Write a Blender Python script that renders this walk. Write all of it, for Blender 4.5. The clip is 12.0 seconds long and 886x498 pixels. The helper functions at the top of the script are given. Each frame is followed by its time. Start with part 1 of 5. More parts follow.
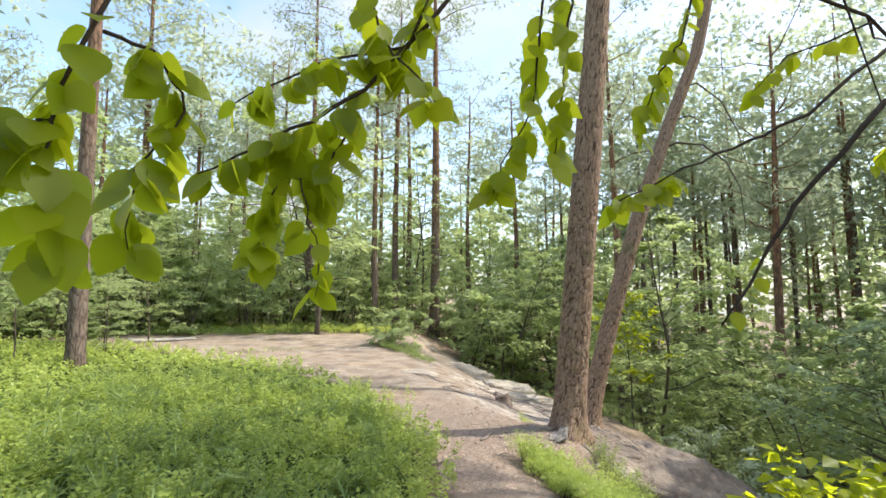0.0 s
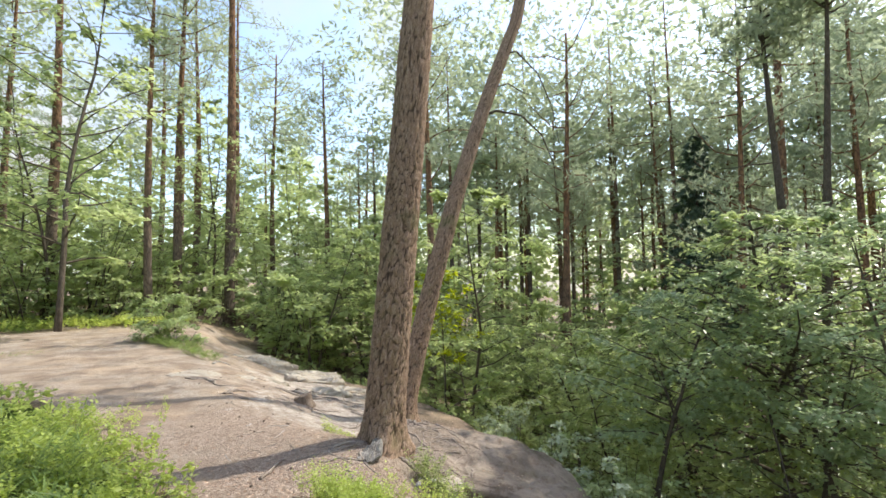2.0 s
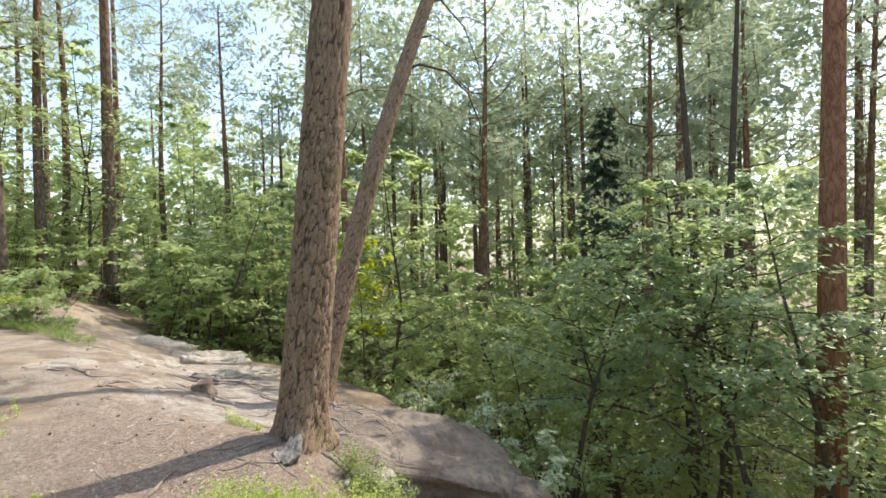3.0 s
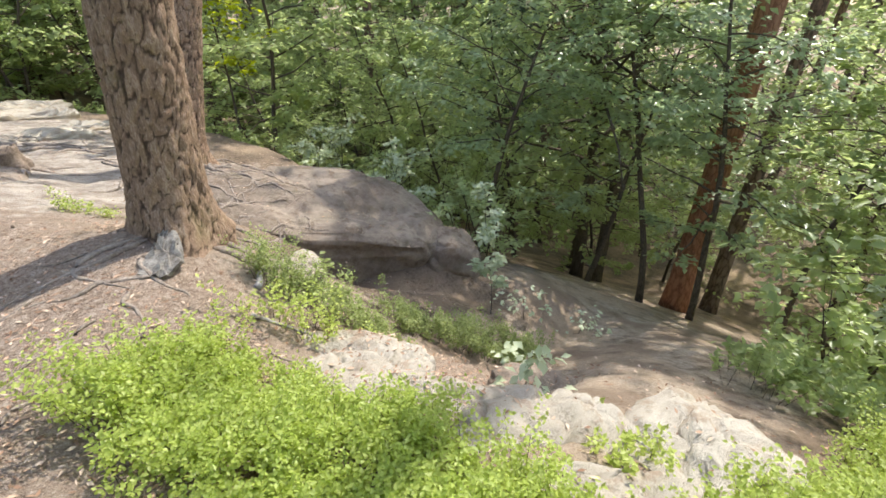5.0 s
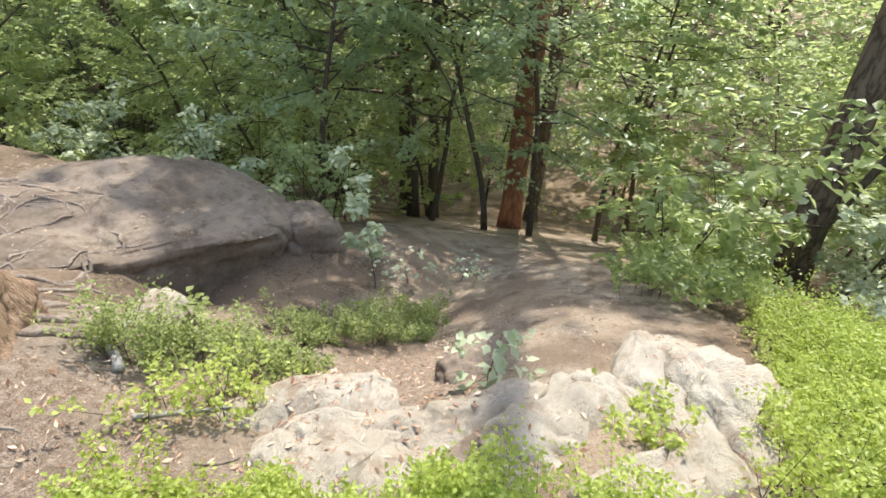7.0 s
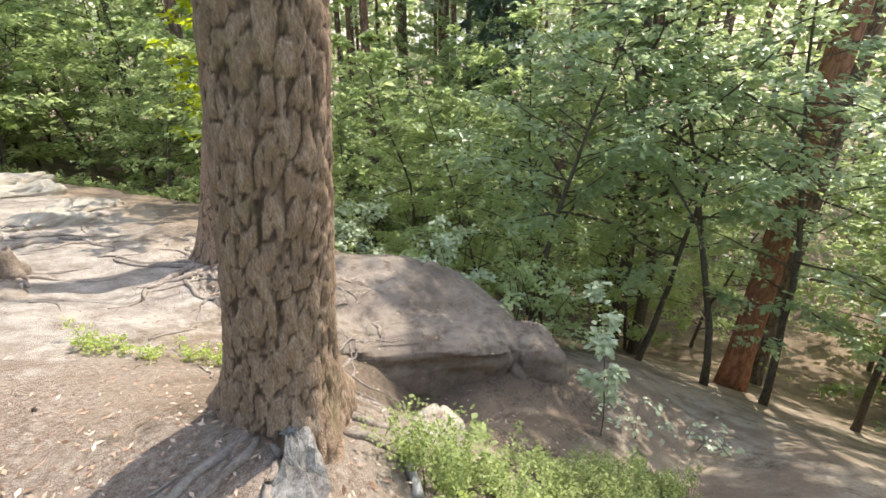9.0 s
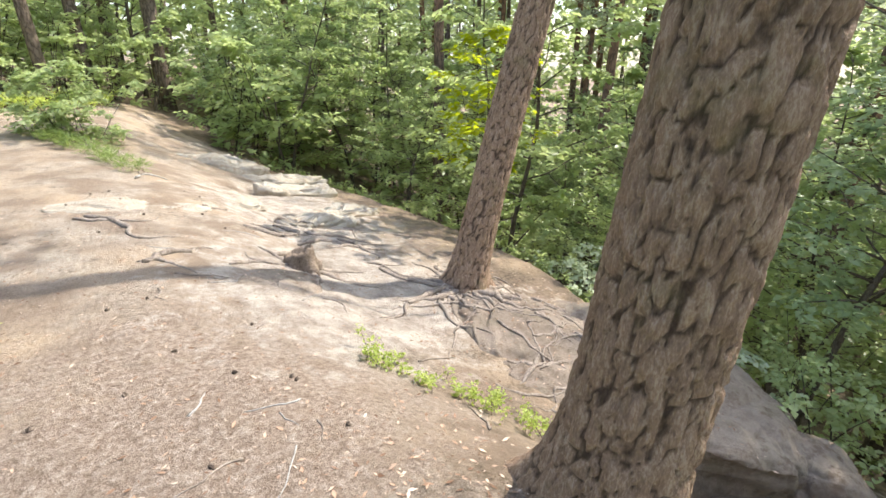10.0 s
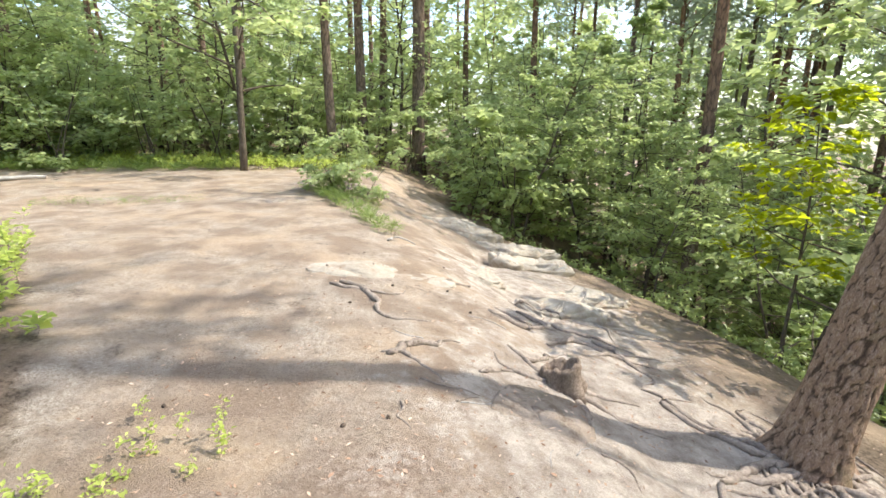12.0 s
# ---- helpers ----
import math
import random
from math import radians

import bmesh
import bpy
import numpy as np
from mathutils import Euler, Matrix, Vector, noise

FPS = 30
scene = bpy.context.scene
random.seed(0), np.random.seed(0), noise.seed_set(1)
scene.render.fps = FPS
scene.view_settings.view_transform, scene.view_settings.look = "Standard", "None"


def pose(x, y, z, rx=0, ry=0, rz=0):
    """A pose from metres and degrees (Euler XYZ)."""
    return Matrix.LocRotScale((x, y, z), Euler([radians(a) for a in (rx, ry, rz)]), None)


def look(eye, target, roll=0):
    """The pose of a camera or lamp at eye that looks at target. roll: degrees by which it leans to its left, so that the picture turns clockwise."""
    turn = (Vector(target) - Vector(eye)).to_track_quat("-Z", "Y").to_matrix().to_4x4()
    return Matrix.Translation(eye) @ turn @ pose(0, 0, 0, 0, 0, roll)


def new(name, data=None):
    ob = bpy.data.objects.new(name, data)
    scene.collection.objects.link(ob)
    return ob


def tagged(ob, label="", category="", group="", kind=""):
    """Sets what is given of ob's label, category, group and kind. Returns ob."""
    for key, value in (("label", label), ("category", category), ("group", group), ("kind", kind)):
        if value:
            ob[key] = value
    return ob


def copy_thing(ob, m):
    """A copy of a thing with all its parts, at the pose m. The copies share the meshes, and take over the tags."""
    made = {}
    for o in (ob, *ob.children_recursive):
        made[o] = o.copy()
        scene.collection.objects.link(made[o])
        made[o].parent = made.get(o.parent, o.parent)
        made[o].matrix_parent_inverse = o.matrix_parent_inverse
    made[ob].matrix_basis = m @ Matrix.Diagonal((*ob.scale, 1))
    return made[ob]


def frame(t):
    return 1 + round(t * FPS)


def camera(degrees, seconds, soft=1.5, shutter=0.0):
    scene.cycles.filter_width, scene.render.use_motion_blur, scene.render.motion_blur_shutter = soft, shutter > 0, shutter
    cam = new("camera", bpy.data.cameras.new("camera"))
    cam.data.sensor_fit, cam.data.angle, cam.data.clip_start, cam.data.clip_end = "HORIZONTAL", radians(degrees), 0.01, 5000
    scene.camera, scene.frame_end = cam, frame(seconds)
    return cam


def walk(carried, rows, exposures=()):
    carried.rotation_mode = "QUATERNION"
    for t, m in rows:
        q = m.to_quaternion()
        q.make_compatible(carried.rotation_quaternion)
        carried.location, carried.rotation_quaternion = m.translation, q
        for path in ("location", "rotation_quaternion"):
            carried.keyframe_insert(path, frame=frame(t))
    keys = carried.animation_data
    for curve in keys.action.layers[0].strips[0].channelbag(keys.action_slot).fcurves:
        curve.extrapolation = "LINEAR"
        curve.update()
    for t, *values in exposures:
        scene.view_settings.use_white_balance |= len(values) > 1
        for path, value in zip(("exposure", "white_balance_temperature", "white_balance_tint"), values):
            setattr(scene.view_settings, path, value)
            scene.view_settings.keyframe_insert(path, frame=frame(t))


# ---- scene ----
cam = camera(85.5, 12.0, 1.6)
PATH = [
    (0, (0.117, -0.034, 2.0), (0.098, 1.957, 2.189), -0.2),
    (0.5, (0.182, 0.504, 1.918), (0.304, 2.493, 2.084), -0.3),
    (1, (0.329, 0.943, 1.908), (0.787, 2.886, 2.031), -1.0),
    (1.5, (0.422, 1.352, 1.926), (1.085, 3.237, 2.016), -1.2),
    (2, (0.483, 1.723, 1.914), (1.219, 3.58, 2.02), -1.1),
    (2.5, (0.523, 2.104, 1.902), (1.445, 3.878, 1.974), -1.1),
    (4.5, (0.981, 3.574, 1.685), (2.225, 4.965, 0.967), -0.3),
    (5, (1.06, 3.911, 1.619), (2.287, 5.087, 0.566), -0.2),
    (5.5, (1.064, 4.23, 1.557), (2.272, 5.197, 0.29), -0.0),
    (6, (1.094, 4.522, 1.517), (2.338, 5.295, 0.155), 0.3),
    (6.5, (1.164, 4.722, 1.526), (2.595, 5.216, 0.219), 0.8),
    (8.5, (1.242, 5.21, 1.65), (2.858, 5.92, 0.709), -0.5),
    (9, (1.037, 5.594, 1.642), (2.414, 6.756, 0.774), 0.0),
    (9.5, (0.855, 5.955, 1.622), (1.904, 7.436, 0.782), 0.3),
    (10, (0.719, 6.335, 1.646), (1.516, 8.005, 0.887), 0.3),
    (10.5, (0.543, 6.691, 1.625), (1.169, 8.452, 0.914), 0.1),
    (11, (0.447, 6.974, 1.624), (0.904, 8.808, 0.971), 0.0),
    (11.5, (0.442, 7.351, 1.612), (0.739, 9.235, 1.011), 0.2),
    (12, (0.405, 7.711, 1.559), (0.405, 9.647, 1.058), 0.2),
]
EXPOSURES = [(0.0, 0.55), (2.5, 0.45), (4.5, 0.65), (5.5, 0.78), (6.5, 0.8), (8.5, 0.92), (9.5, 0.98), (12.0, 0.88)]
walk(cam, [(t, look(eye, target, roll)) for t, eye, target, roll in PATH], EXPOSURES)
from mathutils.bvhtree import BVHTree

# exposure and light
sky_world = bpy.data.worlds.new("sky")
scene.world = sky_world
sky_world.use_nodes = True
SUN_AZ, SUN_EL = math.atan2(0.992, 0.125), radians(51)
wt = sky_world.node_tree
wt.nodes.clear()
sky = wt.nodes.new("ShaderNodeTexSky")
sky.sky_type, sky.sun_disc = "NISHITA", False
sky.sun_elevation, sky.sun_rotation = SUN_EL, SUN_AZ
sky.air_density, sky.dust_density = 1.0, 1.6
sky_bg = wt.nodes.new("ShaderNodeBackground")
sky_bg.inputs["Strength"].default_value = 0.30
cloud_bg = wt.nodes.new("ShaderNodeBackground")
cloud_bg.inputs["Color"].default_value = (0.96, 0.98, 1.0, 1)
cloud_bg.inputs["Strength"].default_value = 0.70
sky_co = wt.nodes.new("ShaderNodeTexCoord")
cloud = wt.nodes.new("ShaderNodeTexNoise")
cloud.inputs["Scale"].default_value, cloud.inputs["Detail"].default_value = 2.6, 8
cloud_ramp = wt.nodes.new("ShaderNodeValToRGB")
cloud_ramp.color_ramp.elements[0].position, cloud_ramp.color_ramp.elements[1].position = 0.47, 0.64
cloud_mix = wt.nodes.new("ShaderNodeMixShader")
sky_out = wt.nodes.new("ShaderNodeOutputWorld")
wt.links.new(sky_co.outputs["Generated"], cloud.inputs["Vector"])
wt.links.new(cloud.outputs["Fac"], cloud_ramp.inputs[0])
wt.links.new(sky.outputs[0], sky_bg.inputs["Color"])
wt.links.new(cloud_ramp.outputs[0], cloud_mix.inputs[0])
wt.links.new(sky_bg.outputs[0], cloud_mix.inputs[1])
wt.links.new(cloud_bg.outputs[0], cloud_mix.inputs[2])
wt.links.new(cloud_mix.outputs[0], sky_out.inputs[0])

sun = new("sun", bpy.data.lights.new("sun", "SUN"))
sun.data.energy, sun.data.angle, sun.data.color = 4.0, radians(0.6), (1.0, 0.95, 0.86)
sun.matrix_world = look(
    (40 * math.cos(SUN_EL) * math.sin(SUN_AZ), 40 * math.cos(SUN_EL) * math.cos(SUN_AZ), 40 * math.sin(SUN_EL)), (0, 0, 0))


# ---------------------------------------------------------------- materials
def material(name, rough=0.9, spec=0.2):
    m = bpy.data.materials.new(name)
    m.use_nodes = True
    nt = m.node_tree
    b = nt.nodes["Principled BSDF"]
    b.inputs["Roughness"].default_value = rough
    b.inputs["Specular IOR Level"].default_value = spec
    return m, nt, b


def node(nt, kind, **values):
    n = nt.nodes.new(kind)
    for k, v in values.items():
        n.inputs[k.replace("_", " ")].default_value = v
    return n


def noise_tex(nt, vector, scale, detail=6, rough=0.6):
    n = node(nt, "ShaderNodeTexNoise", Scale=scale, Detail=detail, Roughness=rough)
    nt.links.new(vector, n.inputs["Vector"])
    return n.outputs["Fac"]


def ramp(nt, fac, stops):
    n = nt.nodes.new("ShaderNodeValToRGB")
    e = n.color_ramp.elements
    while len(e) < len(stops):
        e.new(0.5)
    for el, (p, c) in zip(e, stops):
        el.position, el.color = p, (*c, 1)
    nt.links.new(fac, n.inputs[0])
    return n.outputs[0]


def mix(nt, fac, a, b, how="MIX"):
    n = nt.nodes.new("ShaderNodeMix")
    n.data_type, n.blend_type = "RGBA", how
    for k, v in ((0, fac), (6, a), (7, b)):
        if isinstance(v, (int, float)):
            n.inputs[k].default_value = v
        elif isinstance(v, tuple):
            n.inputs[k].default_value = (*v, 1)
        else:
            nt.links.new(v, n.inputs[k])
    return n.outputs[2]


def bump(nt, b, height, strength, distance):
    n = node(nt, "ShaderNodeBump", Strength=strength, Distance=distance)
    nt.links.new(height, n.inputs["Height"])
    nt.links.new(n.outputs[0], b.inputs["Normal"])


def math_node(nt, op, a, b=0.0):
    n = nt.nodes.new("ShaderNodeMath")
    n.operation = op
    for k, v in ((0, a), (1, b)):
        if isinstance(v, (int, float)):
            n.inputs[k].default_value = v
        else:
            nt.links.new(v, n.inputs[k])
    return n.outputs[0]


def leaf_material(name, dark, light, through_colour, glow=0.45, rough=0.45):
    """Leaf: glossy upper side and light let through."""
    m, nt, b = material(name, rough, 0.5)
    geo = nt.nodes.new("ShaderNodeNewGeometry")
    info = nt.nodes.new("ShaderNodeObjectInfo")
    f = math_node(nt, "MULTIPLY", math_node(nt, "ADD", geo.outputs["Random Per Island"], math_node(nt, "MULTIPLY", info.outputs["Random"], 0.6)), 0.62)
    col = ramp(nt, f, [(0.05, dark), (0.95, light)])
    nt.links.new(col, b.inputs["Base Color"])
    tr = nt.nodes.new("ShaderNodeBsdfTranslucent")
    nt.links.new(mix(nt, 0.5, through_colour, col, "MIX"), tr.inputs["Color"])
    ms = nt.nodes.new("ShaderNodeMixShader")
    ms.inputs[0].default_value = glow
    nt.links.new(b.outputs[0], ms.inputs[1])
    nt.links.new(tr.outputs[0], ms.inputs[2])
    nt.links.new(ms.outputs[0], nt.nodes["Material Output"].inputs[0])
    return m


LEAF_WOOD = leaf_material("understorey_leaf", (0.17, 0.235, 0.085), (0.42, 0.50, 0.20), (0.74, 0.82, 0.34), 0.6, 0.32)
LEAF_SILVER = leaf_material("hazel_leaf", (0.19, 0.26, 0.12), (0.44, 0.53, 0.29), (0.68, 0.78, 0.42), 0.55, 0.3)
LEAF_LIGHT = leaf_material("birch_leaf", (0.23, 0.30, 0.11), (0.46, 0.54, 0.24), (0.72, 0.80, 0.36), 0.58)
LEAF_NEAR = leaf_material("fresh_leaf", (0.11, 0.17, 0.008), (0.34, 0.40, 0.012), (0.86, 0.90, 0.03), 0.72, 0.38)
LEAF_PALE = leaf_material("pale_leaf", (0.36, 0.42, 0.25), (0.62, 0.66, 0.46), (0.62, 0.70, 0.36), 0.35, 0.5)
LEAF_PALE_GREEN = leaf_material("willow_leaf", (0.30, 0.38, 0.16), (0.56, 0.63, 0.32), (0.70, 0.78, 0.34), 0.5, 0.45)
LEAF_BERRY = leaf_material("bilberry_leaf", (0.20, 0.27, 0.035), (0.58, 0.66, 0.18), (0.76, 0.84, 0.22), 0.56, 0.42)
LEAF_HEATH = leaf_material("heather_leaf", (0.14, 0.17, 0.05), (0.34, 0.40, 0.12), (0.45, 0.52, 0.14), 0.35, 0.6)
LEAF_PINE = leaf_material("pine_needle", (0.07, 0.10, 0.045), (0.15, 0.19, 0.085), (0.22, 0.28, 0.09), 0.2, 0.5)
# paler and greyer than LEAF_PINE: distance haze is put into the needle colour
LEAF_HAZY_PINE = leaf_material("hazy_pine_needle", (0.25, 0.30, 0.20), (0.48, 0.53, 0.36), (0.66, 0.72, 0.46), 0.6, 0.6)
LEAF_SPRUCE = leaf_material("spruce_needle", (0.065, 0.10, 0.06), (0.14, 0.19, 0.11), (0.18, 0.25, 0.12), 0.25, 0.5)
LEAF_GRASS = leaf_material("grass_blade", (0.10, 0.17, 0.03), (0.26, 0.33, 0.09), (0.4, 0.5, 0.12), 0.4, 0.5)


def bark_material(name, deep, plate, worn, scale=9.0, strength=0.9, red=None):
    """Bark in long plates with dark furrows; red: the flaking bark higher up."""
    m, nt, b = material(name, 0.95, 0.1)
    co = nt.nodes.new("ShaderNodeTexCoord")
    mp = nt.nodes.new("ShaderNodeMapping")
    mp.inputs["Scale"].default_value = (1, 1, 0.32)
    nt.links.new(co.outputs["Object"], mp.inputs["Vector"])
    warp = node(nt, "ShaderNodeTexNoise", Scale=scale * 1.2, Detail=5, Roughness=0.6)
    nt.links.new(mp.outputs[0], warp.inputs["Vector"])
    wv = mix(nt, 0.22, mp.outputs[0], warp.outputs["Color"], "ADD")
    vo = node(nt, "ShaderNodeTexVoronoi", Scale=scale * 1.5)
    vo.feature = "DISTANCE_TO_EDGE"
    nt.links.new(wv, vo.inputs["Vector"])
    rag = noise_tex(nt, mp.outputs[0], scale * 2.2, 6, 0.65)
    crack = ramp(nt, math_node(nt, "ADD", vo.outputs["Distance"], math_node(nt, "MULTIPLY", math_node(nt, "SUBTRACT", rag, 0.5), 0.45)), [(0.0, (0.15, 0.15, 0.15)), (0.12, (0.75, 0.75, 0.75)), (0.3, (1, 1, 1))])
    fine = noise_tex(nt, mp.outputs[0], scale * 7, 8, 0.7)
    broad = noise_tex(nt, co.outputs["Object"], 1.3, 3)
    col = mix(nt, fine, plate, worn)
    if red:
        sep = nt.nodes.new("ShaderNodeSeparateXYZ")
        nt.links.new(co.outputs["Object"], sep.inputs[0])
        up = math_node(nt, "MULTIPLY", math_node(nt, "SUBTRACT", sep.outputs["Z"], 4.0), 0.14)
        n = math_node(nt, "ADD", up, math_node(nt, "MULTIPLY", math_node(nt, "SUBTRACT", broad, 0.5), 0.8))
        n2 = nt.nodes.new("ShaderNodeClamp")
        nt.links.new(n, n2.inputs[0])
        col = mix(nt, n2.outputs[0], col, red)
    col = mix(nt, crack, deep, col)
    col = mix(nt, math_node(nt, "MULTIPLY", broad, 0.5), col, tuple(c * 0.6 for c in plate))
    nt.links.new(col, b.inputs["Base Color"])
    hgt = math_node(nt, "ADD", crack, math_node(nt, "MULTIPLY", fine, 0.5))
    bump(nt, b, hgt, strength, 0.02)
    return m




def plated_bark(name):
    """Old pine bark: the mesh carries the plates, the attribute tells plate from furrow."""
    m, nt, b = material(name, 0.95, 0.12)
    co = nt.nodes.new("ShaderNodeTexCoord")
    mp = nt.nodes.new("ShaderNodeMapping")
    mp.inputs["Scale"].default_value = (1, 1, 0.35)
    nt.links.new(co.outputs["Object"], mp.inputs["Vector"])
    at = nt.nodes.new("ShaderNodeAttribute")
    at.attribute_name = "plate"
    fine, flake, broad = noise_tex(nt, mp.outputs[0], 120, 8, 0.7), noise_tex(nt, mp.outputs[0], 26, 5, 0.65), noise_tex(nt, co.outputs["Object"], 2.2, 4)
    face = ramp(nt, math_node(nt, "ADD", math_node(nt, "MULTIPLY", flake, 0.4), math_node(nt, "MULTIPLY", fine, 0.6)), [(0.36, (0.17, 0.112, 0.078)), (0.5, (0.30, 0.20, 0.135)), (0.62, (0.45, 0.335, 0.245))])
    furrow = ramp(nt, fine, [(0.3, (0.04, 0.027, 0.019)), (0.7, (0.10, 0.068, 0.048))])
    col = mix(nt, ramp(nt, at.outputs["Fac"], [(0.0, (0.0, 0.0, 0.0)), (0.5, (1, 1, 1))]), furrow, face)
    col = mix(nt, ramp(nt, broad, [(0.56, (0, 0, 0)), (0.72, (0.5, 0.5, 0.5))]), col, (0.15, 0.15, 0.06))
    nt.links.new(col, b.inputs["Base Color"])
    bump(nt, b, math_node(nt, "ADD", flake, math_node(nt, "MULTIPLY", fine, 0.6)), 1.0, 0.02)
    return m


BARK_PLATED = plated_bark("plated_pine_bark")
BARK_PINE = bark_material("pine_bark", (0.115, 0.08, 0.057), (0.26, 0.18, 0.122), (0.40, 0.31, 0.235), 15.0, 0.9)
BARK_TALL = bark_material("tall_pine_bark", (0.05, 0.036, 0.028), (0.19, 0.14, 0.105), (0.30, 0.24, 0.19), 6.0, 0.7, (0.36, 0.19, 0.10))
BARK_RED = bark_material("red_pine_bark", (0.17, 0.075, 0.045), (0.36, 0.165, 0.095), (0.46, 0.26, 0.17), 7.0, 0.6)
BARK_THIN = bark_material("smooth_bark", (0.05, 0.04, 0.03), (0.12, 0.095, 0.07), (0.2, 0.17, 0.13), 12.0, 0.4)


def wood_material(name, dark, light):
    """Bare weathered wood: streaks and stains, no plates."""
    m, nt, b = material(name, 0.9, 0.15)
    co = nt.nodes.new("ShaderNodeTexCoord")
    v = co.outputs["Object"]
    streak, stain, fine = noise_tex(nt, v, 38, 6, 0.7), noise_tex(nt, v, 7, 4), noise_tex(nt, v, 150, 4)
    f = math_node(nt, "ADD", math_node(nt, "MULTIPLY", streak, 0.5), math_node(nt, "ADD", math_node(nt, "MULTIPLY", stain, 0.3), math_node(nt, "MULTIPLY", fine, 0.2)))
    nt.links.new(ramp(nt, f, [(0.38, dark), (0.62, light)]), b.inputs["Base Color"])
    bump(nt, b, math_node(nt, "ADD", streak, fine), 0.7, 0.012)
    return m


BARK_ROOT = wood_material("root_wood", (0.15, 0.115, 0.09), (0.40, 0.335, 0.275))
WOOD_GREY = wood_material("weathered_wood", (0.24, 0.22, 0.195), (0.56, 0.53, 0.49))


def rock_material(name, low, mid, high, moss=0.0):
    m, nt, b = material(name, 0.95, 0.12)
    co = nt.nodes.new("ShaderNodeNewGeometry")
    v = co.outputs["Position"]
    big = noise_tex(nt, v, 1.1, 5)
    fine = noise_tex(nt, v, 14, 9, 0.75)
    grain = noise_tex(nt, v, 160, 3)
    col = ramp(nt, math_node(nt, "ADD", math_node(nt, "MULTIPLY", big, 0.6), math_node(nt, "MULTIPLY", fine, 0.4)),
               [(0.34, low), (0.5, mid), (0.66, high)])
    col = mix(nt, math_node(nt, "MULTIPLY", grain, 0.35), col, tuple(c * 0.55 for c in mid))
    if moss:
        g = ramp(nt, noise_tex(nt, v, 3.1, 6), [(0.52, (0, 0, 0)), (0.7, (moss, moss, moss))])
        col = mix(nt, g, col, (0.10, 0.12, 0.045))
    nt.links.new(col, b.inputs["Base Color"])
    dirt = ramp(nt, noise_tex(nt, v, 6.0, 8, 0.7), [(0.52, (0, 0, 0)), (0.64, (0.75, 0.75, 0.75))])
    nt.links.new(mix(nt, dirt, col, (low[0] * 0.95, low[1] * 0.85, low[2] * 0.78)), b.inputs["Base Color"])
    bump(nt, b, math_node(nt, "ADD", fine, math_node(nt, "MULTIPLY", grain, 0.2)), 0.8, 0.05)
    return m


ROCK = rock_material("grey_sandstone", (0.155, 0.12, 0.092), (0.30, 0.24, 0.188), (0.44, 0.365, 0.295), 0.18)
ROCK_PALE = rock_material("pale_sandstone", (0.34, 0.28, 0.215), (0.50, 0.44, 0.355), (0.62, 0.57, 0.48), 0.12)


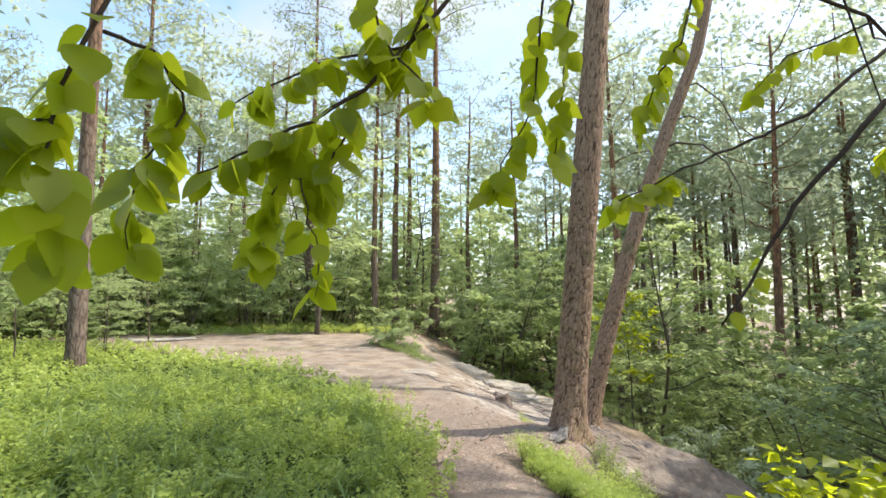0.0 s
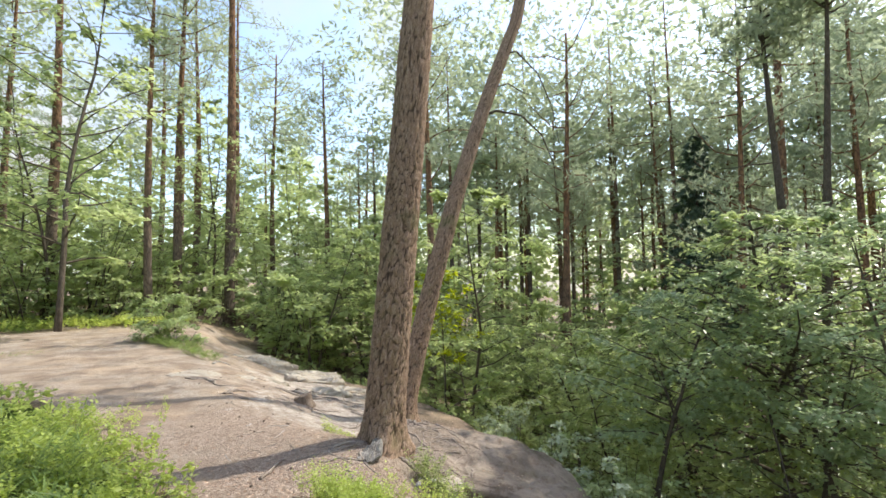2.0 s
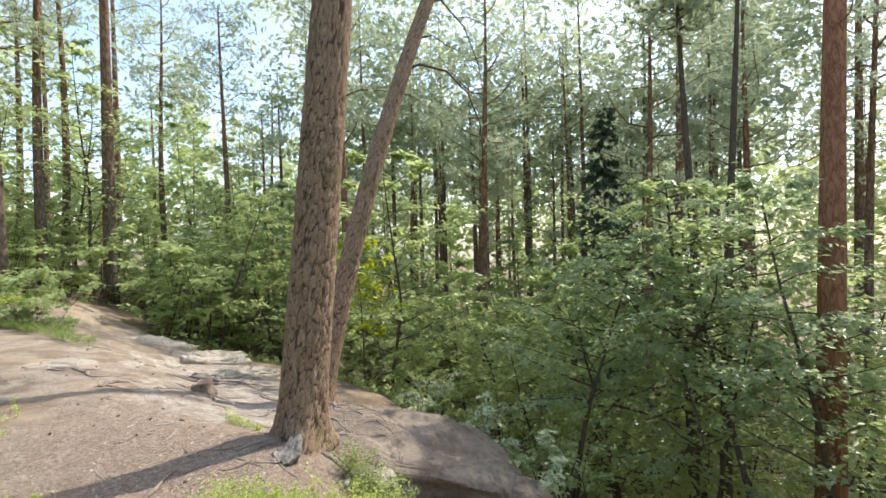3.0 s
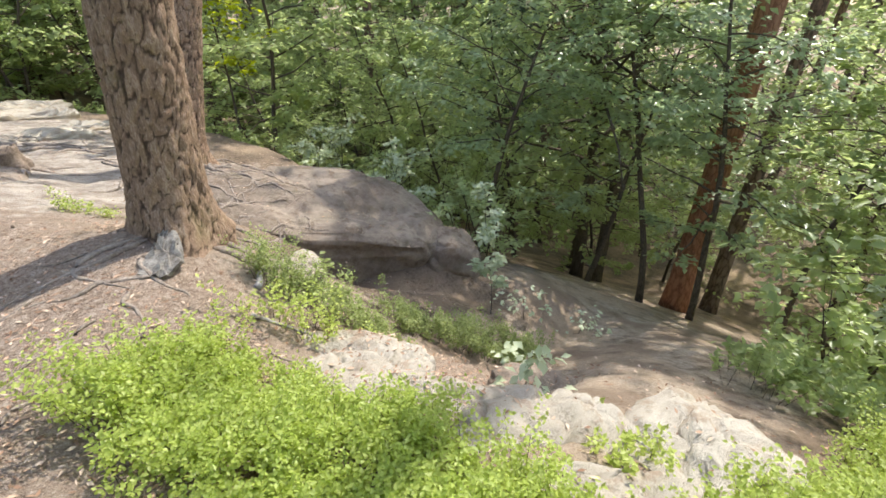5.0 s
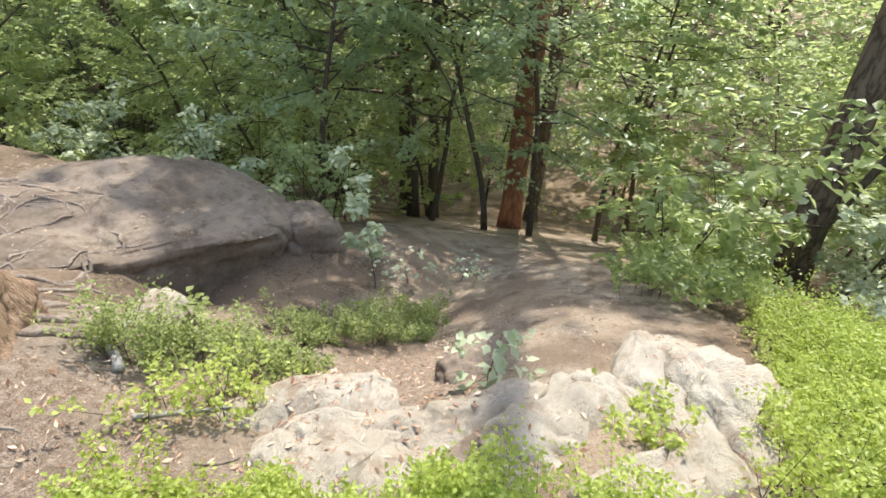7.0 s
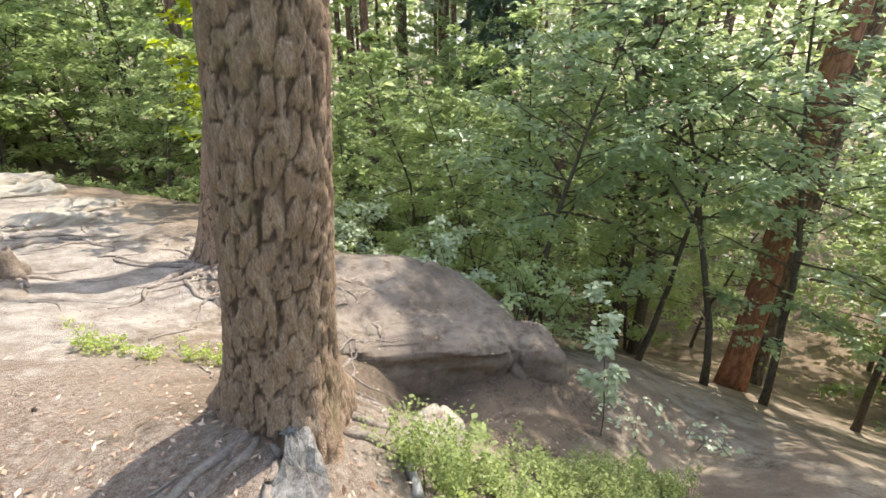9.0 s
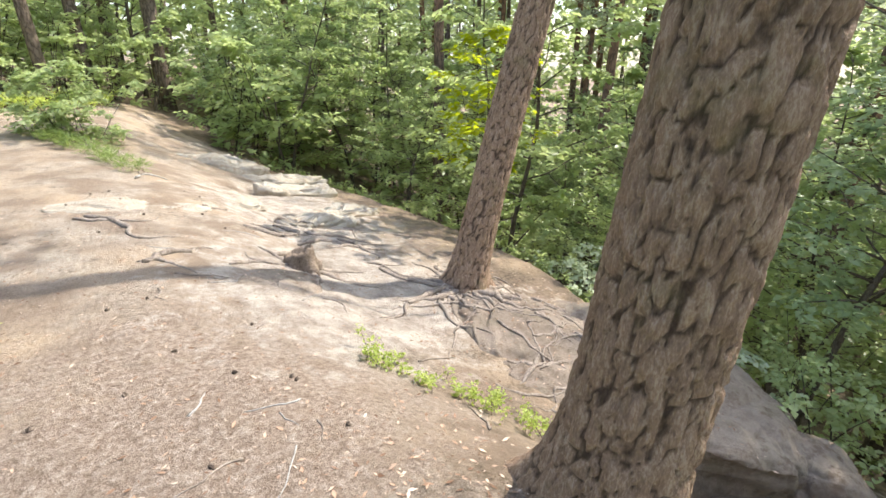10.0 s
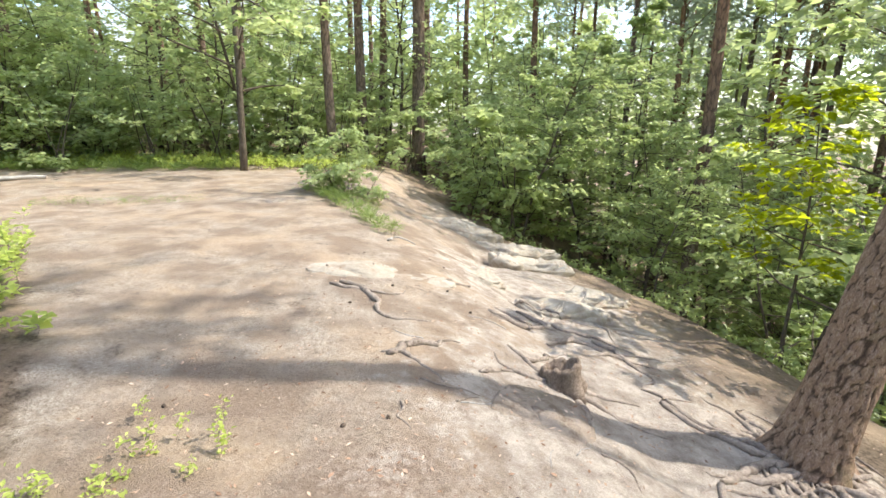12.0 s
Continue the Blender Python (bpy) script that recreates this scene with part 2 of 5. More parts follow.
def ground_material():
    """Forest floor: sandy trodden ground, needle litter, dark leaf mould."""
    m, nt, b = material("forest_floor", 1.0, 0.05)
    v = nt.nodes.new("ShaderNodeNewGeometry").outputs["Position"]
    big, mid, fine, grit = (noise_tex(nt, v, s, 7, 0.7) for s in (0.7, 4.0, 28.0, 140.0))
    sand = ramp(nt, math_node(nt, "ADD", math_node(nt, "MULTIPLY", mid, 0.45), math_node(nt, "ADD", math_node(nt, "MULTIPLY", fine, 0.35), math_node(nt, "MULTIPLY", grit, 0.2))),
                [(0.37, (0.165, 0.128, 0.096)), (0.45, (0.32, 0.258, 0.20)), (0.53, (0.455, 0.385, 0.31)), (0.64, (0.60, 0.53, 0.44))])
    lit = ramp(nt, math_node(nt, "ADD", math_node(nt, "MULTIPLY", grit, 0.5), math_node(nt, "MULTIPLY", fine, 0.5)),
               [(0.38, (0.16, 0.115, 0.085)), (0.5, (0.33, 0.25, 0.19)), (0.62, (0.56, 0.465, 0.38))])
    mould = ramp(nt, fine, [(0.35, (0.08, 0.06, 0.042)), (0.65, (0.27, 0.21, 0.155))])
    stone = ramp(nt, math_node(nt, "ADD", math_node(nt, "MULTIPLY", mid, 0.6), math_node(nt, "MULTIPLY", grit, 0.4)),
                 [(0.38, (0.21, 0.17, 0.135)), (0.48, (0.38, 0.32, 0.265)), (0.6, (0.58, 0.51, 0.43))])
    green = ramp(nt, fine, [(0.35, (0.04, 0.06, 0.015)), (0.65, (0.12, 0.16, 0.04))])

    def mask(name, soft):
        a = nt.nodes.new("ShaderNodeAttribute")
        a.attribute_name = name
        f = math_node(nt, "ADD", a.outputs["Fac"], math_node(nt, "MULTIPLY", math_node(nt, "SUBTRACT", mid, 0.5), soft))
        return ramp(nt, f, [(0.35, (0, 0, 0)), (0.65, (1, 1, 1))])

    col = mix(nt, mask("sand", 1.2), mould, sand)
    warm = ramp(nt, math_node(nt, "ADD", math_node(nt, "MULTIPLY", big, 0.7), math_node(nt, "MULTIPLY", mid, 0.3)), [(0.46, (0, 0, 0)), (0.58, (0.75, 0.75, 0.75))])
    col = mix(nt, warm, col, mix(nt, fine, (0.34, 0.235, 0.15), (0.60, 0.47, 0.335)))
    crumbs = ramp(nt, math_node(nt, "ADD", math_node(nt, "MULTIPLY", noise_tex(nt, v, 75, 4, 0.6), 0.62), math_node(nt, "MULTIPLY", mid, 0.38)), [(0.53, (0, 0, 0)), (0.60, (0.55, 0.55, 0.55))])
    patch = ramp(nt, math_node(nt, "ADD", math_node(nt, "MULTIPLY", noise_tex(nt, v, 1.3, 5, 0.6), 0.75), math_node(nt, "MULTIPLY", fine, 0.25)), [(0.47, (0, 0, 0)), (0.58, (0.8, 0.8, 0.8))])
    col = mix(nt, patch, col, mix(nt, grit, (0.17, 0.12, 0.085), (0.36, 0.275, 0.205)))
    col = mix(nt, crumbs, col, (0.2, 0.145, 0.105))
    col = mix(nt, mask("litter", 1.5), col, lit)
    col = mix(nt, mask("stone", 1.6), col, stone)
    col = mix(nt, mask("turf", 1.2), col, green)
    nt.links.new(col, b.inputs["Base Color"])
    bump(nt, b, math_node(nt, "ADD", fine, math_node(nt, "MULTIPLY", grit, 0.6)), 0.9, 0.04)
    return m


GROUND = ground_material()


# ---------------------------------------------------------------- mesh tools
class Buffer:
    """Collects vertices and faces for one mesh."""

    def __init__(self):
        self.v, self.f, self.n = [], [], 0

    def tube(self, pts, radii, sides=8, cap=True, squash=None):
        pts = [Vector(p) for p in pts]
        ref = Vector((0.31, 0.95, 0.1))
        start = self.n
        for i, p in enumerate(pts):
            d = (pts[min(i + 1, len(pts) - 1)] - pts[max(i - 1, 0)]).normalized()
            a = d.cross(ref if abs(d.dot(ref)) < 0.9 else Vector((1, 0, 0))).normalized()
            c = d.cross(a)
            for k in range(sides):
                w = 2 * math.pi * k / sides
                q = p + (a * math.cos(w) + c * math.sin(w)) * radii[i]
                self.v.append((q.x, q.y, q.z))
        self.n += len(pts) * sides
        for i in range(len(pts) - 1):
            for k in range(sides):
                k2 = (k + 1) % sides
                self.f.append((start + i * sides + k, start + i * sides + k2, start + (i + 1) * sides + k2, start + (i + 1) * sides + k))
        if cap:
            self.f.append(tuple(start + (len(pts) - 1) * sides + k for k in range(sides)))
            self.f.append(tuple(start + k for k in reversed(range(sides))))

    def mesh(self, name, mat, smooth=True):
        me = bpy.data.meshes.new(name)
        me.from_pydata(self.v, [], self.f)
        me.materials.append(mat)
        if smooth:
            me.shade_smooth()
        return me


def triangles(name, v, f, mat):
    """A mesh from arrays of vertices and triangles."""
    me = bpy.data.meshes.new(name)
    v, f = np.asarray(v, np.float32), np.asarray(f, np.int32)
    k = f.shape[1]
    me.vertices.add(len(v))
    me.vertices.foreach_set("co", v.ravel())
    me.loops.add(f.size)
    me.loops.foreach_set("vertex_index", f.ravel())
    me.polygons.add(len(f))
    me.polygons.foreach_set("loop_start", np.arange(0, f.size, k, dtype=np.int32))
    me.materials.append(mat)
    me.update(calc_edges=True)
    me.validate()
    return me


def unit(a):
    return a / np.maximum(np.linalg.norm(a, axis=1, keepdims=True), 1e-6)


def leaf_mesh(name, p, d, n, length, width, mat, fold=0.22, broad=0.45):
    """Folded leaves: bases p, directions d, upper sides n."""
    p, d = np.asarray(p, float), unit(np.asarray(d, float))
    s = unit(np.cross(d, np.asarray(n, float)))
    n = np.cross(s, d)
    length, width = (np.broadcast_to(np.asarray(a, float).reshape(-1, 1), (len(p), 1)) for a in (length, width))
    v = np.stack([p, p + d * length * broad + s * width / 2 + n * width * fold, p + d * length,
                  p + d * length * broad - s * width / 2 + n * width * fold], 1).reshape(-1, 3)
    k = np.arange(len(p))[:, None] * 4
    f = np.concatenate([k + (0, 1, 2), k + (0, 2, 3)], 1).reshape(-1, 3)
    return triangles(name, v, f, mat)


def part(name, me, parent, label=""):
    ob = new(name, me)
    ob.parent = parent
    return tagged(ob, label)


def thing(name, label, category, group="", at=None):
    ob = new(name)
    ob.empty_display_size = 0.1
    if at is not None:
        ob.matrix_basis = at
    return tagged(ob, label, category, group)


# ---------------------------------------------------------------- ground
def soft(d, k):
    return k * np.logaddexp(0, np.asarray(d, float) / k)


def step(a, b, v):
    u = np.clip((np.asarray(v, float) - a) / (b - a), 0, 1)
    return u * u * (3 - 2 * u)


def hump(x, y, cx, cy, sx, sy):
    return np.exp(-((x - cx) / sx) ** 2 - ((y - cy) / sy) ** 2)


def brow(y):
    """Where the rocky shelf breaks off into the valley."""
    return np.interp(y, (8, 10, 12, 15, 18, 22, 26), (4.6, 4.7, 4.8, 4.7, 4.2, 3.0, 0.2))


def height(x, y):
    """Level of the forest floor: a sandy brow on the left, falling into a valley on the right."""
    x, y = np.asarray(x, float), np.asarray(y, float)
    base = 0.5 - 0.42 * step(0, 7, y) - 0.1 * step(6.5, 10.5, y) + 0.25 * step(0.5, 4, -x) * (1 - step(7, 16, y))
    edge = np.interp(y, (6.5, 9.5, 11, 14, 18, 25, 40), (1.3, 0.65, 0.4, -0.3, -1.5, -2.2, 0))
    z = base - 0.45 * soft(x - edge, 0.35) - 0.20 * soft(x - 5, 1.0) + 0.8 * soft(x - 15, 1.5) - 0.2 * soft(x - 22, 3.0)
    z += 0.3 * hump(x, y, 1.8, 7.2, 0.8, 0.8) - 0.75 * hump(x, y, 4.3, 5.95, 2.1, 0.95)
    z -= 0.16 * hump(x, y, 3.55, 6.85, 0.95, 0.5)
    shelf = -0.80 - 0.21 * (np.maximum(x, 1.2) - 2.5) - 0.12 * soft(y - 12, 0.5)
    z += np.maximum(0, shelf - z) * step(8.0, 9.6, y) * (1 - step(20, 26, y)) * (1 - step(-0.1, 0.9, x - brow(y)))
    z -= 0.6 * hump(x, y, 1.2, 17.4, 0.45, 0.38)
    pit = np.clip(1.6 * hump(x, y, 4.3, 7.9, 1.05, 0.52), 0, 1)
    z += np.minimum(0, -1.98 - z) * pit
    z -= 0.32 * hump(x, y, 4.8, 7.2, 0.65, 0.45)
    return z


def floor_z(x, y):
    return float(height(x, y))


def berry_edge(y):
    """The field of bilberries lies on the far side of this line from the path."""
    return np.interp(y, (0, 5, 6.5, 8, 9.2, 10.2, 13.5, 18, 24), (0.0, 0.05, -0.1, -0.9, -1.4, -2.0, -4.8, -11, -22))


SURFACES = []


def surface_of(me, m=Matrix()):
    return [m @ v.co for v in me.vertices], [tuple(p.vertices) for p in me.polygons]


def surface_z(x, y):
    """Top of whatever ground or rock lies at x, y."""
    hits = [t.ray_cast(Vector((x, y, 6)), Vector((0, 0, -1))) for t in SURFACES]
    return max(h[0].z for h in hits if h[0] is not None)


def build_ground():
    def lines(a, b, step_size, far_a, far_b):
        core = np.arange(a, b, step_size)
        up, down, s = [b], [a], step_size
        while up[-1] < far_b:
            s *= 1.13
            up.append(up[-1] + s)
        s = step_size
        while down[-1] > far_a:
            s *= 1.13
            down.append(down[-1] - s)
        return np.concatenate([down[:0:-1], core, up])

    xs, ys = lines(-3.5, 6.0, 0.06, -400, 400), lines(2.0, 17.0, 0.06, -300, 500)
    gx, gy = np.meshgrid(xs, ys)
    z = height(gx, gy)
    flat = np.empty(gx.size)
    for i, (x, y) in enumerate(zip(gx.ravel(), gy.ravel())):
        flat[i] = noise.noise((x * 0.9, y * 0.9, 0)) * 0.07
        if -3.9 < x < 6.8 and 1.4 < y < 18:
            flat[i] += noise.noise((x * 4, y * 4, 3)) * 0.02 + noise.noise((x * 11, y * 11, 5)) * 0.008
    z = z + flat.reshape(z.shape)
    rows_n, cols = gx.shape
    i = (np.arange(rows_n - 1)[:, None] * cols + np.arange(cols - 1)[None, :]).reshape(-1, 1)
    me = triangles("ground", np.stack([gx, gy, z], -1).reshape(-1, 3), np.concatenate([i, i + 1, i + cols + 1, i + cols], 1), GROUND)
    me.shade_smooth()
    left = gx - berry_edge(gy)
    bare = step(-0.3, 0.3, left) * (1 - step(25, 29, gy)) * np.where(gy > 7, 1 - 0.9 * step(-2.2, -0.2, gx - brow(gy)), 1 - step(2.6, 3.6, gx))
    bare = np.maximum(bare, 0.62 * step(3.0, 4.2, gy + 0.05 * gx) * (1 - step(6.8, 7.8, gy - 0.1 * gx)) * step(1, 3, gx) * (1 - step(10, 15, gx)))
    bare *= 1 - 0.8 * hump(gx, gy, 4.6, 7.5, 1.4, 0.9)
    bare *= 1 - 0.8 * np.maximum(hump(gx, gy, 2.9, 8.5, 1.2, 1.4), 0.8 * hump(gx, gy, 2.0, 7.6, 0.9, 0.8))
    litter = np.maximum(np.maximum(hump(gx, gy, 0.9, 6.2, 1.3, 1.9), 0.75 * hump(gx, gy, 0.5, 8.6, 1.8, 2.1)), 0.9 * hump(gx, gy, 2.8, 5.6, 1.1, 0.7)) * step(-0.3, 0.2, left)
    stone = np.maximum(hump(gx, gy, 1.8, 10.8, 1.6, 2.2), np.maximum(0.7 * hump(gx, gy, 3.4, 10.2, 1.2, 1.0), hump(gx, gy, 1.8, 15, 1.6, 3.5)))
    stone *= 1 - 0.85 * hump(gx, gy, 2.9, 8.5, 1.0, 1.1)
    turf = 1 - step(-0.5, 0.0, left)
    for name, a in (("sand", bare), ("litter", litter), ("stone", stone), ("turf", turf * (1 - step(26, 34, gy)) * (1 - step(14, 22, -gx)))):
        at = me.attributes.new(name, "FLOAT", "POINT")
        at.data.foreach_set("value", a.astype(np.float32).ravel())
    SURFACES.append(BVHTree.FromPolygons(*surface_of(me)))
    return tagged(new("ground", me), "sandy forest floor with needle litter and leaf mould", "ground", kind="structure")


build_ground()


# ---------------------------------------------------------------- trees
def wander(rng, start, way, length, steps, bend=0.12, rise=0.0):
    pts, d = [np.array(start, float)], np.array(way, float)
    for _ in range(steps):
        d = d + rng.normal(0, bend, 3) + (0, 0, rise)
        d /= np.linalg.norm(d)
        pts.append(pts[-1] + d * length / steps)
    return pts


def broadleaf(name, label, seed, tall, spread, leaf, leaves, mat, clear=0.2, bark=BARK_THIN, stem=0.05, group="understorey trees", category="tree", rise=0.02, stems=1):
    """A young deciduous tree: bending stem, layered limbs, many small leaves in flat sprays."""
    rng = np.random.default_rng(seed)
    root = thing(name, label, category, group)
    wood = limbs = Buffer()
    p, d, n = [], [], []
    for k in range(stems):
        a = rng.uniform(0, 6.28)
        tilt = 0.06 if stems == 1 else 0.28
        axis = wander(rng, (rng.normal(0, 0.03 * stems), rng.normal(0, 0.03 * stems), -0.25), (tilt * math.cos(a), tilt * math.sin(a), 1), tall * rng.uniform(0.85, 1) + 0.25, 12, 0.06)
        radii = [stem * (1.25 if i == 0 else 1) * (1 - 0.92 * i / 12) for i in range(13)]
        wood.tube(axis, radii, 7)
        count = max(6, int(tall * 4.5 / stems ** 0.5))
        for i in range(count):
            u = clear + (0.99 - clear) * (i + rng.uniform(0, 1)) / count
            f = u * 12
            j = min(int(f), 11)
            at = axis[j] + (axis[j + 1] - axis[j]) * (f - j)
            shape = math.sin(math.pi * min(1, 0.18 + 0.80 * (u - clear) / (1 - clear))) ** 0.7
            w = i * 2.4 + rng.uniform(-0.5, 0.5)
            length = spread * shape * rng.uniform(0.55, 1.15)
            bough = wander(rng, at, (math.cos(w), math.sin(w), rng.uniform(0.1, 0.6)), length, 6, 0.14, rise - 0.06)
            r = stem * 0.42 * (1 - 0.7 * u)
            limbs.tube(bough, [r * (1 - 0.13 * q) for q in range(7)], 4, False)
            twigs = max(4, int(length * 7))
            for q in range(twigs):
                g = rng.uniform(0.2, 1) * 6
                j2 = min(int(g), 5)
                o = bough[j2] + (bough[j2 + 1] - bough[j2]) * (g - j2)
                side = w + rng.choice((-1, 1)) * rng.uniform(0.3, 1.2)
                reach = length * rng.uniform(0.12, 0.42)
                m = max(3, int(leaves / (count * stems * twigs)))
                tt = rng.uniform(0.1, 1, m)[:, None]
                way = np.array([math.cos(side), math.sin(side), rng.uniform(-0.15, 0.3)])
                p.append(o + way * reach * tt + rng.normal(0, 0.035, (m, 3)) - (0, 0, 0.05) * tt ** 2)
                turn = side + rng.choice((-1, 1), m) * rng.uniform(0.3, 1.3, m)
                d.append(np.stack([np.cos(turn), np.sin(turn), rng.normal(-0.25, 0.3, m)], 1))
                n.append(np.stack([rng.normal(0, 0.42, m), rng.normal(0, 0.42, m), np.ones(m)], 1))
    p, d, n = (np.concatenate(a) for a in (p, d, n))
    size = leaf * rng.uniform(0.65, 1.2, len(p))
    part("trunk", wood.mesh("trunk", bark), root)
    part("crown", leaf_mesh("crown", p, d, n, size, size * 0.62, mat), root)
    return root


def pine_crown(rng, axis, first, spread, tufts, limbs, mat, per=7):
    """Open pine crown: crooked limbs that carry rounded clumps of needle tufts."""
    p, d = [], []
    top = len(axis) - 1
    count = 17
    for i in range(count):
        u = first + (1 - first) * (i + rng.uniform(0, 1)) / count
        f = u * top
        j = min(int(f), top - 1)
        at = axis[j] + (axis[j + 1] - axis[j]) * (f - j)
        shape = 0.4 + 0.6 * math.sin(math.pi * (0.22 + 0.56 * (u - first) / (1 - first)))
        w = i * 2.4 + rng.uniform(-0.6, 0.6)
        length = spread * shape * rng.uniform(0.5, 1.1)
        bough = wander(rng, at, (math.cos(w), math.sin(w), rng.uniform(-0.1, 0.5)), length, 7, 0.22, 0.03)
        limbs.tube(bough, [0.05 * (1 - 0.11 * q) * (1.2 - 0.6 * u) for q in range(8)], 4, False)
        clumps = max(3, int(length * 2.0))
        for _ in range(clumps):
            g = rng.uniform(2.2, 7)
            j2 = min(int(g), 6)
            o = bough[j2] + (bough[j2 + 1] - bough[j2]) * (g - j2) + rng.normal(0, 0.22, 3)
            m = max(4, int(tufts / (count * clumps)))
            c = o + rng.normal(0, 1, (m, 3)) * (0.42, 0.42, 0.13)
            ways = rng.normal(0, 1, (m * per, 3)) + (0, 0, 0.5)
            p.append(np.repeat(c, per, 0))
            d.append(ways)
    p, d = np.concatenate(p), unit(np.concatenate(d))
    s = unit(np.cross(d, rng.normal(0, 1, d.shape)))
    needle = 0.19 if tufts > 700 else 0.30
    ln = needle * rng.uniform(0.7, 1.3, (len(p), 1))
    v = np.stack([p - s * needle * 0.14, p + s * needle * 0.14, p + d * ln], 1).reshape(-1, 3)
    f = np.arange(len(v)).reshape(-1, 3)
    return triangles("crown", v, f, mat)


def tall_pine(name, label, seed, tall, girth, first=0.55, spread=2.6, tufts=1500, lean=(0, 0), bark=BARK_TALL, mat=LEAF_PINE, group="forest pines", dead=5):
    rng = np.random.default_rng(seed)
    root = thing(name, label, "pine tree", group)
    axis, n = [], 22
    bend = rng.normal(0, 0.12, 2)
    for i in range(n + 1):
        u = i / n
        axis.append(np.array([lean[0] * tall * u + bend[0] * math.sin(u * 4), lean[1] * tall * u + bend[1] * math.sin(u * 4.6), -0.3 + (tall + 0.3) * u]))
    wood = limbs = Buffer()
    wood.tube(axis, [girth / 2 * (1.35 if i == 0 else 1.0) * (1 - 0.8 * (i / n) ** 1.2) for i in range(n + 1)], 14)
    for k in range(dead):
        u = rng.uniform(0.2, first)
        j = int(u * n)
        w = rng.uniform(0, 6.28)
        limbs.tube(wander(rng, axis[j], (math.cos(w), math.sin(w), 0.1), rng.uniform(0.4, 1.6), 5, 0.25, -0.03), [0.022 * (1 - 0.17 * q) for q in range(6)], 4, False)
    crown = pine_crown(rng, axis, first, spread, tufts, limbs, mat)
    part("trunk", wood.mesh("trunk", bark), root)
    part("crown", crown, root, "sparse blue-green needle clumps")
    return root


def at_ground(x, y, turn=0.0, size=1.0, sink=0.0):
    return pose(x, y, floor_z(x, y) - sink, 0, 0, turn) @ Matrix.Diagonal((size, size, size, 1))


def plant_copies(kinds, spots, seed, lo=0.8, hi=1.2):
    rng = random.Random(seed)
    for i, (x, y) in enumerate(spots):
        ob = kinds[i % len(kinds)]
        s = rng.uniform(lo, hi)
        m = at_ground(x, y, rng.uniform(0, 360), s)
        if ob.get("placed"):
            copy_thing(ob, m)
        else:
            ob.matrix_basis = m
            ob["placed"] = 1


# foreground pines
def big_pine(name, label, base, girth, tall, lean, seed, flare, bow=0.0, first=0.78, bark=BARK_PLATED):
    """An old pine with thick plated bark, root flare and crown far overhead."""
    rng = np.random.default_rng(seed)
    x0, y0 = base
    root = thing(name, label, "pine tree", "two pines on the brow", pose(x0, y0, floor_z(x0, y0)))
    sides = 112

    def spine(u):
        return np.array([lean[0] * u + bow * min(max(u, 0), 9) ** 2, lean[1] * u, u])

    axis = [spine(u) for u in np.concatenate([np.arange(-0.35, 3.4, 0.022), np.arange(3.4, 8.0, 0.06), np.linspace(8.0, tall, 16)])]
    v, f, plate = [], [], []
    for i, c in enumerate(axis):
        zz = c[2]
        r = girth / 2 * (1 - 0.7 * max(0, zz) / tall)
        for k in range(sides):
            w = 2 * math.pi * k / sides
            foot = flare * math.exp(-max(zz, -0.1) / 0.22) * (0.55 + 0.6 * max(0, math.sin(w * 2.5 + seed)) ** 2 + 0.35 * math.sin(w * 3 + 1))
            rr = r * (1 + foot)
            q = Vector((math.cos(w) * r, math.sin(w) * r, zz * 0.40)) * 18
            q += Vector((noise.noise(q * 0.9), noise.noise(q * 0.9 + Vector((7, 1, 2))), noise.noise(q * 0.9 + Vector((1, 9, 4))))) * 0.55
            dist, _ = noise.voronoi(q)
            e = min(1, max(0, (dist[1] - dist[0]) * 4.2 + 0.34 * noise.noise(q * 2.7) + 0.25 * noise.noise(q * 6.3)))
            e = e * e * (3 - 2 * e)
            plate.append(e)
            rr += (0.015 * e + 0.007 * noise.noise(q * 1.7) + 0.004 * noise.noise(q * 5.0)) * (1 if zz < 5 else 0.5)
            v.append((c[0] + math.cos(w) * rr, c[1] + math.sin(w) * rr, zz))
    for i in range(len(axis) - 1):
        for k in range(sides):
            f.append((i * sides + k, i * sides + (k + 1) % sides, (i + 1) * sides + (k + 1) % sides, (i + 1) * sides + k))
    me = triangles("trunk", v, f, bark)
    me.shade_smooth()
    at = me.attributes.new("plate", "FLOAT", "POINT")
    at.data.foreach_set("value", np.array(plate, np.float32))
    part("trunk", me, root, "thick plated grey-brown bark")
    limbs = Buffer()
    full = [spine(u) for u in np.linspace(0, tall, 30)]
    part("crown", pine_crown(rng, full, first, 2.8, 1300, limbs, LEAF_PINE), root)
    return root, limbs


pine_a, limbs_a = big_pine("pine_tree", "old pine with plated grey-brown bark beside the path", (1.88, 7.28), 0.44, 22.0, (0.095, -0.02), 3, 0.62)
pine_b, limbs_b = big_pine("pine_tree", "leaning pine with reddish plated bark on the rocky brow", (3.16, 10.82), 0.40, 21.0, (0.25, 0.07), 8, 0.6, 0.012, 0.58)


def dead_branch(tree, z, lean, steps, r):
    """A bare drooping branch on a trunk; steps: out and up from the trunk, seen square to (0.93, -0.37)."""
    b = Buffer()
    b.tube([(lean[0] * z + 0.012 * z * z + 0.93 * o, lean[1] * z - 0.37 * o, z + u) for o, u in steps], [r * (1 - 0.8 * i / (len(steps) - 1)) for i in range(len(steps))], 6)
    part("dead_branch", b.mesh("dead_branch", BARK_THIN), tree, "bare drooping dead branch")


